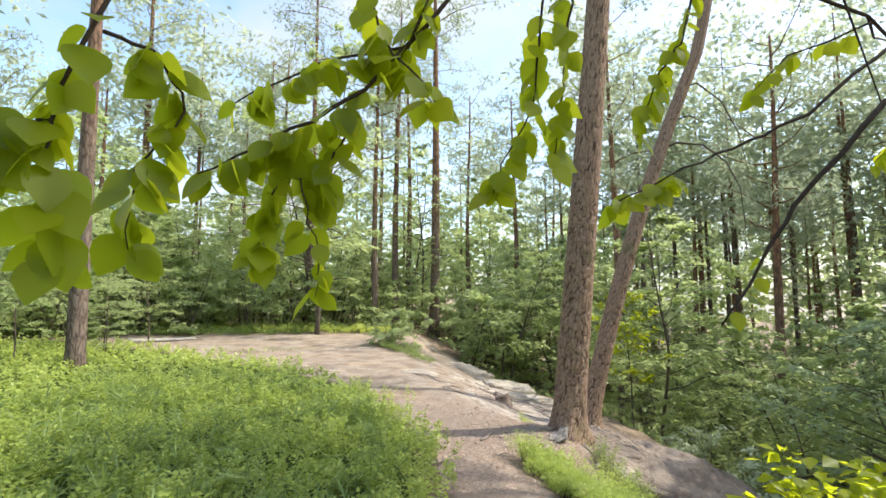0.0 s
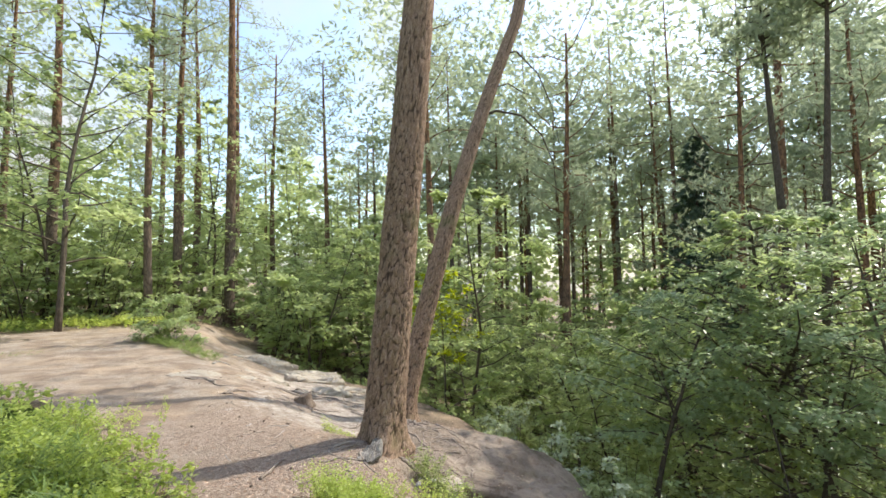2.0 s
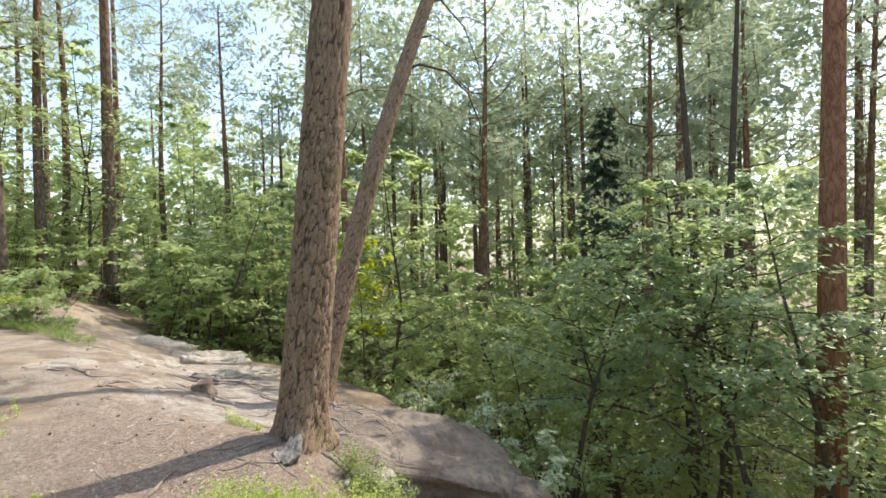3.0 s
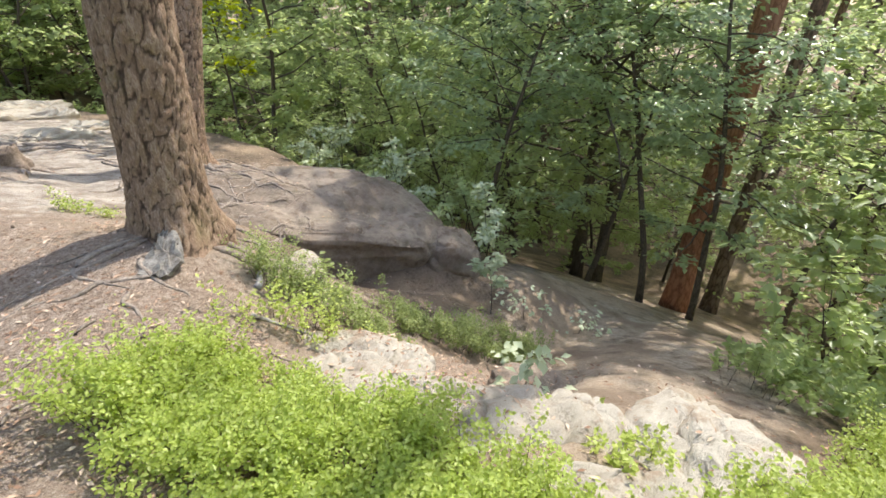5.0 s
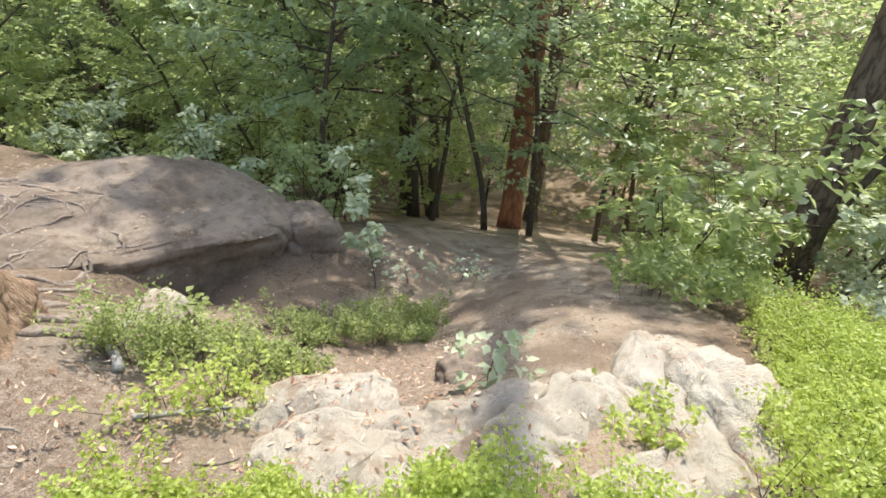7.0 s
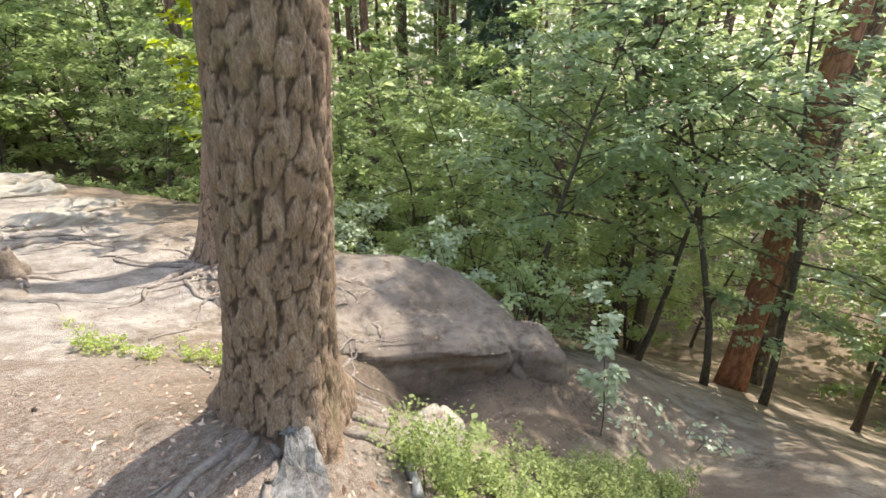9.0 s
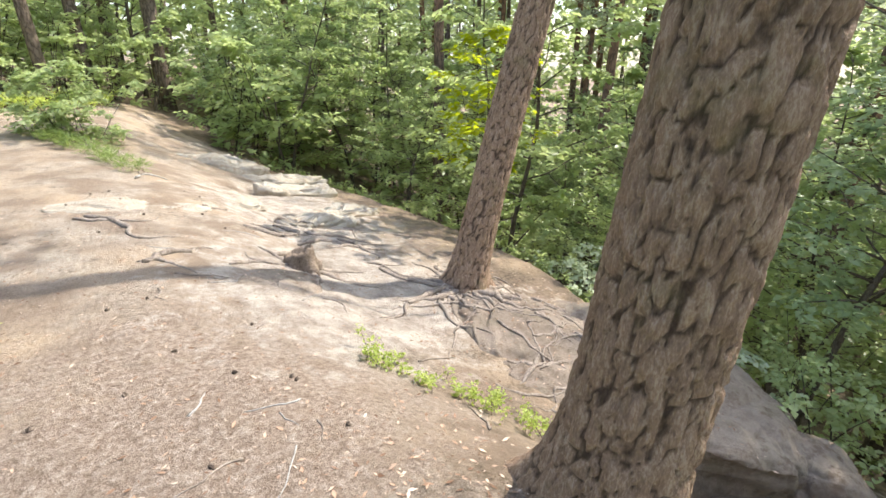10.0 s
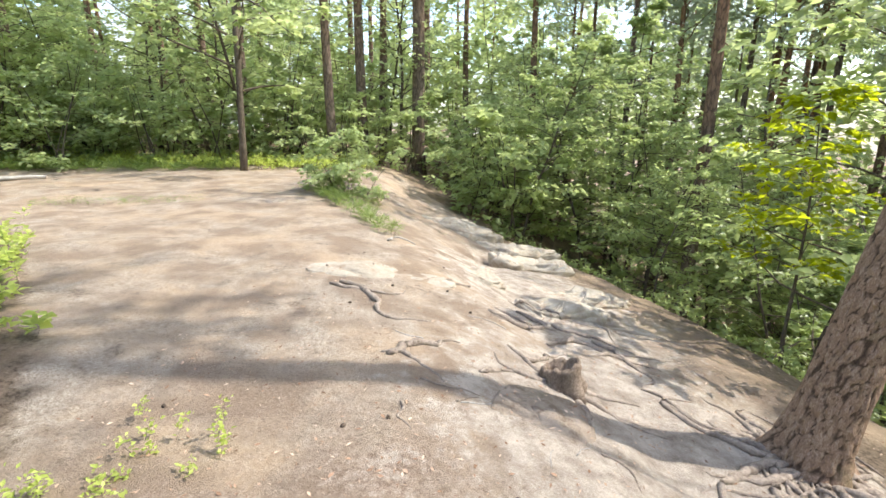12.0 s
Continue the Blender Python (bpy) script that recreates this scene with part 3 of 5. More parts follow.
for z, steps, r in ((6.4, ((0, 0), (0.35, 0.12), (0.9, 0.0), (1.35, -0.45), (1.6, -1.1), (1.65, -2.0)), 0.035), (8.0, ((0, 0), (0.3, 0.05), (0.8, -0.5), (1.1, -1.3), (1.25, -2.2)), 0.028),
                    (5.9, ((0, 0), (0.25, -0.05), (0.5, -0.18)), 0.02), (7.1, ((0, 0), (0.4, 0.1), (0.7, -0.1), (0.95, -0.2)), 0.022), (4.2, ((0, 0), (0.22, -0.02), (0.42, -0.12)), 0.018)):
    dead_branch(pine_b, z, (0.25, 0.07), steps, r)
part("limb", limbs_a.mesh("limb", BARK_TALL), pine_a)
part("limb", limbs_b.mesh("limb", BARK_TALL), pine_b)

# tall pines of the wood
pines = [tall_pine("pine_tree", "tall forest pine with bare trunk and high sparse crown", 20 + k, 19 + 1.5 * k, 0.42 + 0.03 * k, 0.56 + 0.04 * k, 3.6, 1050, ((0.0, 0.01, -0.015, 0.02)[k], 0), mat=LEAF_HAZY_PINE) for k in range(4)]
plant_copies(pines, [(-3.95, 27.1), (-2.95, 28.5), (-2.75, 32.5), (-0.7, 29.0), (-12.5, 33), (-11.8, 34), (-16, 38), (-9, 31), (7.6, 21.3), (14, 20), (18, 26), (22, 16),
                     (27, 22), (12, 33), (5, 34), (20, 38), (30, 30), (2, 40), (-6, 42), (-22, 34), (-26, 26), (-30, 40), (25, 7), (32, 12), (26, -2), (34, 2), (20, 12),
                     (38, 20), (36, 34), (10, 44), (-14, 48), (28, 46), (-9.0, 11.8), (15.2, 12.4), (16, 31), (24, 28), (8, 38), (33, 24), (30, 18), (40, 10), (15, 38), (21, 31), (27, 35), (-1, 47), (-20, 44)], 4, 0.85, 1.15)
slim = [tall_pine("pine_tree", "slender far pine with a ragged open crown", 80 + k, 17 + 2 * k, 0.32, 0.58 + 0.06 * k, 3.2, 760, ((0.01, -0.02, 0.025)[k], 0), mat=LEAF_HAZY_PINE, dead=4) for k in range(3)]
rng_p = random.Random(17)
plant_copies(slim, [(rng_p.uniform(-22, 46), rng_p.uniform(27, 58)) for _ in range(16)] + [(rng_p.uniform(22, 52), rng_p.uniform(-6, 34)) for _ in range(22)], 18, 0.85, 1.2)
red_pine = tall_pine("pine_tree", "pine with orange-red bark in the hollow", 31, 24, 0.5, 0.86, 1.8, 700, (0.06, 0), BARK_RED)
red_pine.matrix_basis = at_ground(10.65, 6.02)

# young broadleaf trees that fill the slope and the edge of the wood
young = [broadleaf("young_tree", "young broadleaf tree with dense layered green foliage", 50 + k, 6.0 + k, 2.3 + 0.2 * k, 0.118, 5600, LEAF_WOOD, 0.08 + 0.05 * k) for k in range(3)]
birch = [broadleaf("birch_tree", "young birch with fine light green foliage", 70 + k, 8.0 + k, 2.6, 0.145, 3400, LEAF_LIGHT, 0.18, stem=0.06, rise=0.03) for k in range(2)]
distant = [broadleaf("young_tree", "bushy broadleaf tree deeper in the wood", 60 + k, 7.0 + 2 * k, 2.8 + 0.2 * k, 0.21, 2700, (LEAF_LIGHT, LEAF_WOOD, LEAF_LIGHT)[k], 0.05) for k in range(3)]


def scatter(seed, count, box, allowed, gap):
    r, found, tries = random.Random(seed), [], 0
    while len(found) < count and tries < 20000:
        tries += 1
        x, y = r.uniform(*box[:2]), r.uniform(*box[2:])
        if allowed(x, y) and all((x - a) ** 2 + (y - b) ** 2 > gap * gap for a, b in found):
            found.append((x, y))
    return found


def valley(x, y):
    """Wooded slope, save for the trodden hollow that runs down to the red pine."""
    if x < 14 and 2.6 - 0.05 * x < y < 7.4 + 0.12 * max(0, x - 5):
        return False
    return x > (max(float(brow(y)) + 1.4, 7.4 if y < 13 else 0) if y > 7 else 6.5)


plant_copies(young, scatter(11, 44, (3, 17, -3, 27), valley, 1.7), 6, 0.8, 1.25)
plant_copies(distant, scatter(12, 28, (13, 32, -8, 32), lambda x, y: x > 16 or y > 22, 2.6), 7, 0.85, 1.3)
plant_copies(distant, scatter(13, 20, (-30, 12, 27, 44), lambda x, y: y > 38 or x > 3, 2.8), 8, 1.0, 1.6)
plant_copies(birch, scatter(14, 12, (-24, 1, 28, 34), lambda x, y: True, 3.0), 9, 0.9, 1.5)
plant_copies(birch, scatter(24, 22, (2, 27, 20, 38), lambda x, y: y > 25 or x > 16, 2.5), 29, 0.8, 1.15)
plant_copies(birch, scatter(27, 14, (9, 25, 16, 30), lambda x, y: x > float(brow(y)) + 5, 2.4), 32, 0.95, 1.3)
plant_copies(birch, scatter(25, 6, (-14, -8.5, 11.5, 20), lambda x, y: x < -8.5 - 0.35 * (y - 11.5), 2.2), 30, 0.3, 0.75)
birch_copy = copy_thing(birch[0], at_ground(-6.5, 24.6, 30, 1.8))
plant_copies(distant, scatter(15, 16, (-34, -13, 6, 30), lambda x, y: x < -24 + 0.45 * (y - 6), 2.6), 10, 0.9, 1.4)


undergrowth = [broadleaf("bush", "leafy undergrowth bush at the edge of the wood", 150 + k, 2.2 + 0.5 * k, 1.3, 0.14, 1300, (LEAF_LIGHT, LEAF_PALE_GREEN)[k], 0.03, stem=0.02, group="undergrowth", category="bush", stems=4) for k in range(2)]
plant_copies(undergrowth, scatter(19, 56, (-28, 4, 23.5, 34), lambda x, y: y > 27.5 or x > 1.5, 1.2), 20, 0.8, 1.6)

plant_copies(undergrowth, scatter(26, 26, (-30, -12, 14, 30), lambda x, y: x < -12.5 - 0.75 * (26 - y), 1.5), 31, 1.0, 2.0)


def far_woods():
    """Closed ring of woodland in the distance."""
    rng = np.random.default_rng(5)
    m = 62000
    w = rng.uniform(0, 6.283, m)
    r = rng.uniform(42, 60, m)
    x, y = 5 + r * np.cos(w), 10 + r * np.sin(w)
    top = 10 + 4 * np.sin(w * 23) * np.sin(w * 7.3) + 3 * np.sin(w * 61) - np.minimum(0, height(x, y))
    z = height(x, y) + top * rng.uniform(0, 1, m) ** 0.6
    d = rng.normal(0, 1, (m, 3)) * (1, 1, 0.5)
    n = rng.normal(0, 0.7, (m, 3)) + (0, 0, 1)
    size = rng.uniform(0.6, 1.2, m)
    root = thing("far_woods", "dense green woodland closing the distance", "woods")
    root["kind"] = "stuff"
    part("foliage", leaf_mesh("foliage", np.stack([x, y, z], 1), d, n, size, size * 0.7, LEAF_LIGHT), root)["kind"] = "stuff"

    # crowns of the pines that stand above it, in clumps with gaps between them
    crowns, clumps, per = 200, 16, 20
    w = np.where(np.arange(crowns) < 75, rng.uniform(0.15, 1.5, crowns), rng.uniform(-0.7, 2.75, crowns))
    r = np.where(np.arange(crowns) < 75, rng.uniform(24, 33, crowns), rng.uniform(33, 56, crowns))
    axis = np.stack([5 + r * np.cos(w), 8 + r * np.sin(w), np.zeros(crowns)], 1)
    axis[:, 2] = height(axis[:, 0], axis[:, 1])
    tall = rng.uniform(15, 26, crowns) + np.where(np.arange(crowns) < 75, 5.0, 0.0)
    u = rng.uniform(0.66, 1.0, (crowns, clumps))
    reach = 2.6 * np.sin(np.pi * (0.2 + 0.6 * (u - 0.66) / 0.34))
    a = rng.uniform(0, 6.283, (crowns, clumps))
    c = axis[:, None, :] + np.stack([np.cos(a) * reach, np.sin(a) * reach, u * tall[:, None]], -1)
    p = (c[:, :, None, :] + rng.normal(0, 1, (crowns, clumps, per, 3)) * (0.8, 0.8, 0.2)).reshape(-1, 3)
    d = rng.normal(0, 1, p.shape) * (1, 1, 0.6)
    part("canopy", leaf_mesh("canopy", p, d, rng.normal(0, 0.7, p.shape) + (0, 0, 1), rng.uniform(0.35, 0.75, len(p)), 0.26, LEAF_HAZY_PINE), root, "sparse pine crowns with distance haze in their grey-green colour")["kind"] = "stuff"
    stems = Buffer()
    for o, h in list(zip(axis, tall))[::4]:
        stems.tube([o + (0, 0, -0.3), o + (0.1, 0, h * 0.5), o + (0, 0.1, h)], [0.2, 0.14, 0.03], 5, False)
    part("stems", stems.mesh("stems", BARK_TALL), root)["kind"] = "stuff"


far_woods()


# ---------------------------------------------------------------- bilberries
def ground_cover(name, label, inside, box, plants, seed, tall, leaf, per, mat, category="shrub", slim_leaf=0.62):
    """Low leafy shrubs: upright wiry stems, each with many small leaves."""
    rng = np.random.default_rng(seed)
    x, y = rng.uniform(box[0], box[1], plants * 3), rng.uniform(box[2], box[3], plants * 3)
    keep = inside(x, y) > rng.uniform(0, 1, len(x))
    x, y = x[keep][:plants], y[keep][:plants]
    m = len(x)
    hh = tall * rng.uniform(0.4, 1.25, m) * (0.75 + 0.45 * np.sin(x * 4.1 + 1.3 * np.sin(y * 3.7)) * np.sin(y * 3.9 + x))
    z = height(x, y)
    lean = rng.normal(0, 0.28, (m, 2))
    t = rng.uniform(0.25, 1.0, (m, per)) ** 0.7
    p = np.stack([(x[:, None] + lean[:, :1] * t * hh[:, None]), (y[:, None] + lean[:, 1:] * t * hh[:, None]), z[:, None] + t * hh[:, None]], -1).reshape(-1, 3)
    p += rng.normal(0, 0.02, p.shape)
    w = rng.uniform(0, 6.283, len(p))
    d = np.stack([np.cos(w), np.sin(w), rng.normal(0.35, 0.4, len(p))], 1)
    n = np.stack([rng.normal(0, 0.4, len(p)), rng.normal(0, 0.4, len(p)), np.ones(len(p))], 1)
    size = leaf * rng.uniform(0.7, 1.25, len(p))
    root = thing(name, label, category)
    root["kind"] = "stuff"
    part("leaves", leaf_mesh("leaves", p, d, n, size, size * slim_leaf, mat), root)["kind"] = "stuff"
    v, f = [], []
    top = np.stack([x + lean[:, 0] * hh, y + lean[:, 1] * hh, z + hh], 1)
    foot = np.stack([x, y, z - 0.03], 1)
    o = np.stack([np.cos(w[:m]), np.sin(w[:m]), np.zeros(m)], 1) * 0.003
    v = np.stack([foot - o, foot + o, top], 1).reshape(-1, 3)
    part("stems", triangles("stems", v, np.arange(len(v)).reshape(-1, 3), BARK_THIN), root)["kind"] = "stuff"
    return root


def field(x, y):
    return step(-0.15, 0.15, berry_edge(y) - x + 0.25 * np.sin(y * 3) * np.sin(x * 2.3))


def along(ax, ay, bx, by, wide):
    """Dense near the line from a to b, thinning out at that width."""
    def inside(x, y):
        t = np.clip(((x - ax) * (bx - ax) + (y - ay) * (by - ay)) / ((bx - ax) ** 2 + (by - ay) ** 2), 0, 1)
        r = np.hypot(x - ax - t * (bx - ax), y - ay - t * (by - ay)) + 0.10 * np.sin(x * 9) * np.sin(y * 8)
        return 1 - step(wide * 0.75, wide * 1.05, r)
    return inside


ground_cover("bilberry_field", "bright green bilberry shrubs covering the field", field, (-6, 0.3, 0.8, 9), 5200, 1, 0.36, 0.048, 24, LEAF_BERRY)
ground_cover("bilberry_field", "bright green bilberry shrubs beyond the near field", lambda x, y: field(x, y) * (1 - step(-6, -5.9, x) * (1 - step(8.9, 9, y))), (-24, -0.5, 0.8, 20), 5500, 2, 0.36, 0.10, 11, LEAF_BERRY)
ground_cover("bilberry_patch", "bilberry shrubs beside the path above the pale ledge", along(1.35, 5.75, 1.72, 4.35, 0.42), (0.8, 2.4, 3.7, 6.4), 1400, 3, 0.30, 0.022, 42, LEAF_BERRY)
ground_cover("bilberry_patch", "bilberry shrubs overhanging the pale rock", along(2.35, 3.45, 4.3, 2.8, 0.5), (1.6, 5.0, 2.0, 4.2), 1300, 4, 0.38, 0.024, 38, LEAF_BERRY)
ground_cover("bilberry_fringe", "low bilberry shrubs along the far end of the clearing", along(-22, 28, -3.5, 26, 1.6), (-26, 0, 23, 31), 2200, 5, 0.45, 0.10, 12, LEAF_BERRY)
ground_cover("meadow_grass", "yellow-green grass blades among the bilberries", lambda x, y: field(x + 0.3, y) * (0.5 + 0.5 * np.sin(x * 1.9 + 1) * np.sin(y * 1.6)), (-6, -0.2, 1.2, 9), 1500, 8, 0.40, 0.24, 7, LEAF_GRASS, "grass", 0.06)
ground_cover("meadow_grass", "bright grass at the far side of the clearing", along(-24, 24.6, -8.5, 25.4, 1.3), (-27, -6, 22.5, 28), 900, 6, 0.3, 0.22, 12, LEAF_GRASS, "grass", 0.10)
ground_cover("meadow_grass", "thin patch of short grass on the trodden sand", along(-7.6, 17.6, -5.2, 17.9, 0.55), (-9, -4, 16, 19.5), 420, 7, 0.07, 0.05, 10, LEAF_GRASS, "grass", 0.10)


# ---------------------------------------------------------------- rocks
def rock(name, label, at, size, turn, seed, mat=ROCK, blunt=0.55, rough=0.10, shear=(0, 0), undercut=0.0, segments=(72, 44), group="", category="rock"):
    """A weathered block: blunted box with bedding ledges, pits and cracks; undercut hollows its front foot."""
    nu, nv = segments
    rot = Matrix.Rotation(radians(turn), 3, "Z")
    v, f = [], []
    for i in range(nv + 1):
        b = -math.pi / 2 + math.pi * i / nv
        for k in range(nu):
            a = 2 * math.pi * k / nu
            def sg(c, e):
                return math.copysign(abs(c) ** e, c)
            p = Vector((sg(math.cos(b), blunt) * sg(math.cos(a), blunt), sg(math.cos(b), blunt) * sg(math.sin(a), blunt), sg(math.sin(b), blunt)))
            o = Vector((seed * 3.1, seed * 1.7, 0))
            q = Vector((p.x * size[0], p.y * size[1], p.z * size[2]))
            out = p.normalized()
            lump = noise.noise(q * 1.1 + o) * 1.3 + noise.noise(q * 2.6 + o) * 0.8 - abs(noise.noise(q * 5 + o)) * 0.6 + noise.noise(q * 11 + o) * 0.28 + noise.noise(q * 27 + o) * 0.14
            bed = noise.noise(Vector((q.x * 0.6, q.y * 0.6, q.z * 7)) + o) * 0.55
            crack = noise.voronoi(q * (1.7 / max(size)) + o)[0]
            lump -= 0.6 * max(0, 0.12 - (crack[1] - crack[0])) / 0.12
            q += out * (lump + bed * (1 - abs(out.z))) * rough
            if undercut and q.y < 0:
                low = max(0, min(1, (0.8 * size[2] - 0.05 * q.x - q.z) / (0.5 * size[2])))
                q.y += undercut * low ** 0.45 * min(1, -q.y / size[1] * 1.2) * max(0.08, min(1, 2.6 - 3.2 * q.x / size[0])) * (1 + 0.3 * noise.noise(Vector((q.x * 2, 0, 0))))
            q.z += shear[0] * q.x + shear[1] * q.y
            q = rot @ q
            v.append((q.x, q.y, q.z))
    for i in range(nv):
        for k in range(nu):
            k2 = (k + 1) % nu
            f.append((i * nu + k, i * nu + k2, (i + 1) * nu + k2, (i + 1) * nu + k))
    me = triangles(name, v, f, mat)
    me.shade_smooth()
    ob = new(name, me)
    ob.matrix_basis = pose(*at)
    SURFACES.append(BVHTree.FromPolygons(*surface_of(me, ob.matrix_basis)))
    return tagged(ob, label, category, group)


rock("boulder", "large grey sandstone boulder with a hollowed front", (4.02, 9.12, -1.66), (1.72, 1.06, 0.60), -19, 2, ROCK, 0.42, 0.085, (-0.278, 0.12), 0.14, (240, 130))
rock("rock_block", "rounded sandstone block at the foot of the boulder", (5.3, 7.86, -2.22), (0.44, 0.42, 0.50), -35, 5, ROCK, 0.5, 0.06, (-0.3, 0.1))
rock("flat_slab", "flat pale stone beside the pine roots", (2.45, 6.88, -0.55), (0.30, 0.20, 0.14), 15, 7, ROCK_PALE, 0.7, 0.05)
for k, (x, y, a, b, c, t) in enumerate([(2.18, 5.80, 0.42, 0.22, 0.20, -60), (2.12, 5.35, 0.45, 0.26, 0.20, -55), (2.42, 4.92, 0.44, 0.27, 0.22, -50), (2.46, 4.50, 0.42, 0.30, 0.20, -35),
                                          (3.0, 4.05, 0.40, 0.28, 0.20, -20), (2.78, 3.82, 0.40, 0.24, 0.20, 10), (2.25, 4.15, 0.34, 0.24, 0.15, -40)]):
    rock("ledge_rock", "pale sandstone ledge rock lit by the sun", (x, y, floor_z(x, y) - 0.04), (a * 1.12, b * 1.12, c * 0.55), t, 20 + k, ROCK_PALE, 0.5, 0.085, (-0.12, 0.0), group="pale ledge rocks")
# added pale slab: its light colour stands in for sun on bare sand
rock("flat_slab", "pale slab standing in for a glaring sunlit patch of sand", (-0.3, 13.05, surface_z(-0.3, 13.05) - 0.055), (0.85, 0.30, 0.08), 6, 8, ROCK_PALE, 0.7, 0.05, (-0.15, 0))
rock("flat_slab", "grey-green stone slab flush with the path", (1.04, 10.42, surface_z(1.04, 10.42) - 0.06), (0.34, 0.50, 0.09), -20, 9, ROCK, 0.6, 0.035, (-0.35, -0.04))
rock("grey_stone", "smooth grey stone below the pale ledge", (3.30, 5.02, -1.22), (0.50, 0.32, 0.22), -35, 31, ROCK, 0.8, 0.05, (-0.3, 0))
for k, (x, y, a, b, c, t) in enumerate([(2.35, 17.7, 0.95, 0.5, 0.34, 25), (0.7, 20.2, 1.3, 0.6, 0.30, 15), (2.3, 19.9, 1.2, 0.6, 0.32, 35), (2.75, 15.2, 0.8, 0.5, 0.22, 40), (0.55, 14.6, 0.8, 0.5, 0.14, 20), (2.1, 14.0, 0.7, 0.35, 0.16, 30)]):
    rock("outcrop_rock", "weathered sandstone outcrop with dark cracks", (x, y, floor_z(x, y) - 0.12), (a, b, c * 0.9), t, 40 + k, ROCK_PALE, 0.36, 0.15, (-0.2, 0), group="outcrop rocks")


# ---------------------------------------------------------------- roots, stump, deadwood
def root_run(x, y, way, length, r, seed, bend=0.25, bury=0.35, steps=22):
    """A root that creeps over the ground, half sunk, thinning to its end."""
    rng = random.Random(seed)
    pts, radii = [], []
    a = radians(way)
    for i in range(steps + 1):
        u = i / steps
        z = surface_z(x, y)
        pts.append((x, y, z + r * (1 - u) * (0.55 - bury * (1 + math.sin(u * 11 + seed)))))
        radii.append(max(0.003, r * (1 - 0.82 * u) * (0.4 + 0.6 * min(1, u * 5)) * (1 + 0.18 * math.sin(i * 1.7 + seed))))
        a += rng.gauss(0, bend)
        x, y = x + math.cos(a) * length / steps, y + math.sin(a) * length / steps
    return pts, radii


def add_root(parent, spec, mat=BARK_ROOT, name="root"):
    b = Buffer()
    b.tube(*root_run(*spec), 8)
    me = b.mesh(name, mat)
    if parent is None:
        return tagged(new("tree_root", me), "gnarled grey root creeping over the bare ground", "root", "surface roots")
    inv = parent.matrix_basis.inverted()
    for v in me.vertices:
        v.co = inv @ v.co
    return part(name, me, parent)


for k, (dx, dy, way, length, r) in enumerate([(-0.17, -0.16, -125, 0.7, 0.03), (-0.22, -0.1, 190, 0.9, 0.026), (0.1, -0.2, -75, 0.6, 0.04), (-0.2, -0.12, -155, 1.0, 0.025), (0.2, -0.1, -40, 0.6, 0.035),
                                              (0.2, 0.12, 20, 0.7, 0.03), (-0.35, -0.55, 170, 0.6, 0.022), (-0.45, -0.6, 205, 0.5, 0.018)]):
    add_root(pine_a, (1.88 + dx, 7.28 + dy, way, length, r, 100 + k))


def bare_wood():
    """Weathered shard of root wood laid bare at the pine's foot."""
    z = surface_z(1.6, 6.8)
    rim = [(1.47, 6.74, 0.02), (1.60, 6.64, 0.0), (1.72, 6.70, 0.03), (1.78, 6.86, 0.12), (1.80, 7.02, 0.25), (1.72, 7.02, 0.22), (1.66, 6.92, 0.14), (1.55, 6.86, 0.06)]
    bm = bmesh.new()
    face = bm.faces.new([bm.verts.new((1.69 + (x - 1.67) * 1.0, 6.90 + (y - 6.86) * 0.95, z + 0.5 * u - 0.02)) for x, y, u in rim])
    bmesh.ops.poke(bm, faces=[face])
    bmesh.ops.subdivide_edges(bm, edges=bm.edges[:], cuts=4, use_grid_fill=True)
    for v in bm.verts:
        d = noise.noise(Vector((v.co.x * 30, v.co.y * 8, 3))) * 0.05 + noise.noise(v.co * 45) * 0.014
        v.co += Vector((d * 0.5, -d * 0.4, d))
    out = bmesh.ops.extrude_face_region(bm, geom=bm.faces[:])
    bmesh.ops.translate(bm, verts=[g for g in out["geom"] if isinstance(g, bmesh.types.BMVert)], vec=(-0.015, -0.02, 0.03))
    bmesh.ops.recalc_face_normals(bm, faces=bm.faces[:])
    bmesh.ops.transform(bm, matrix=pine_a.matrix_basis.inverted(), verts=bm.verts[:])
    me = bpy.data.meshes.new("bare_root")
    bm.to_mesh(me)
    me.materials.append(wood_material("bared_wood", (0.10, 0.085, 0.072), (0.33, 0.31, 0.28)))
    part("bare_root", me, pine_a, "silver-grey weathered root wood")


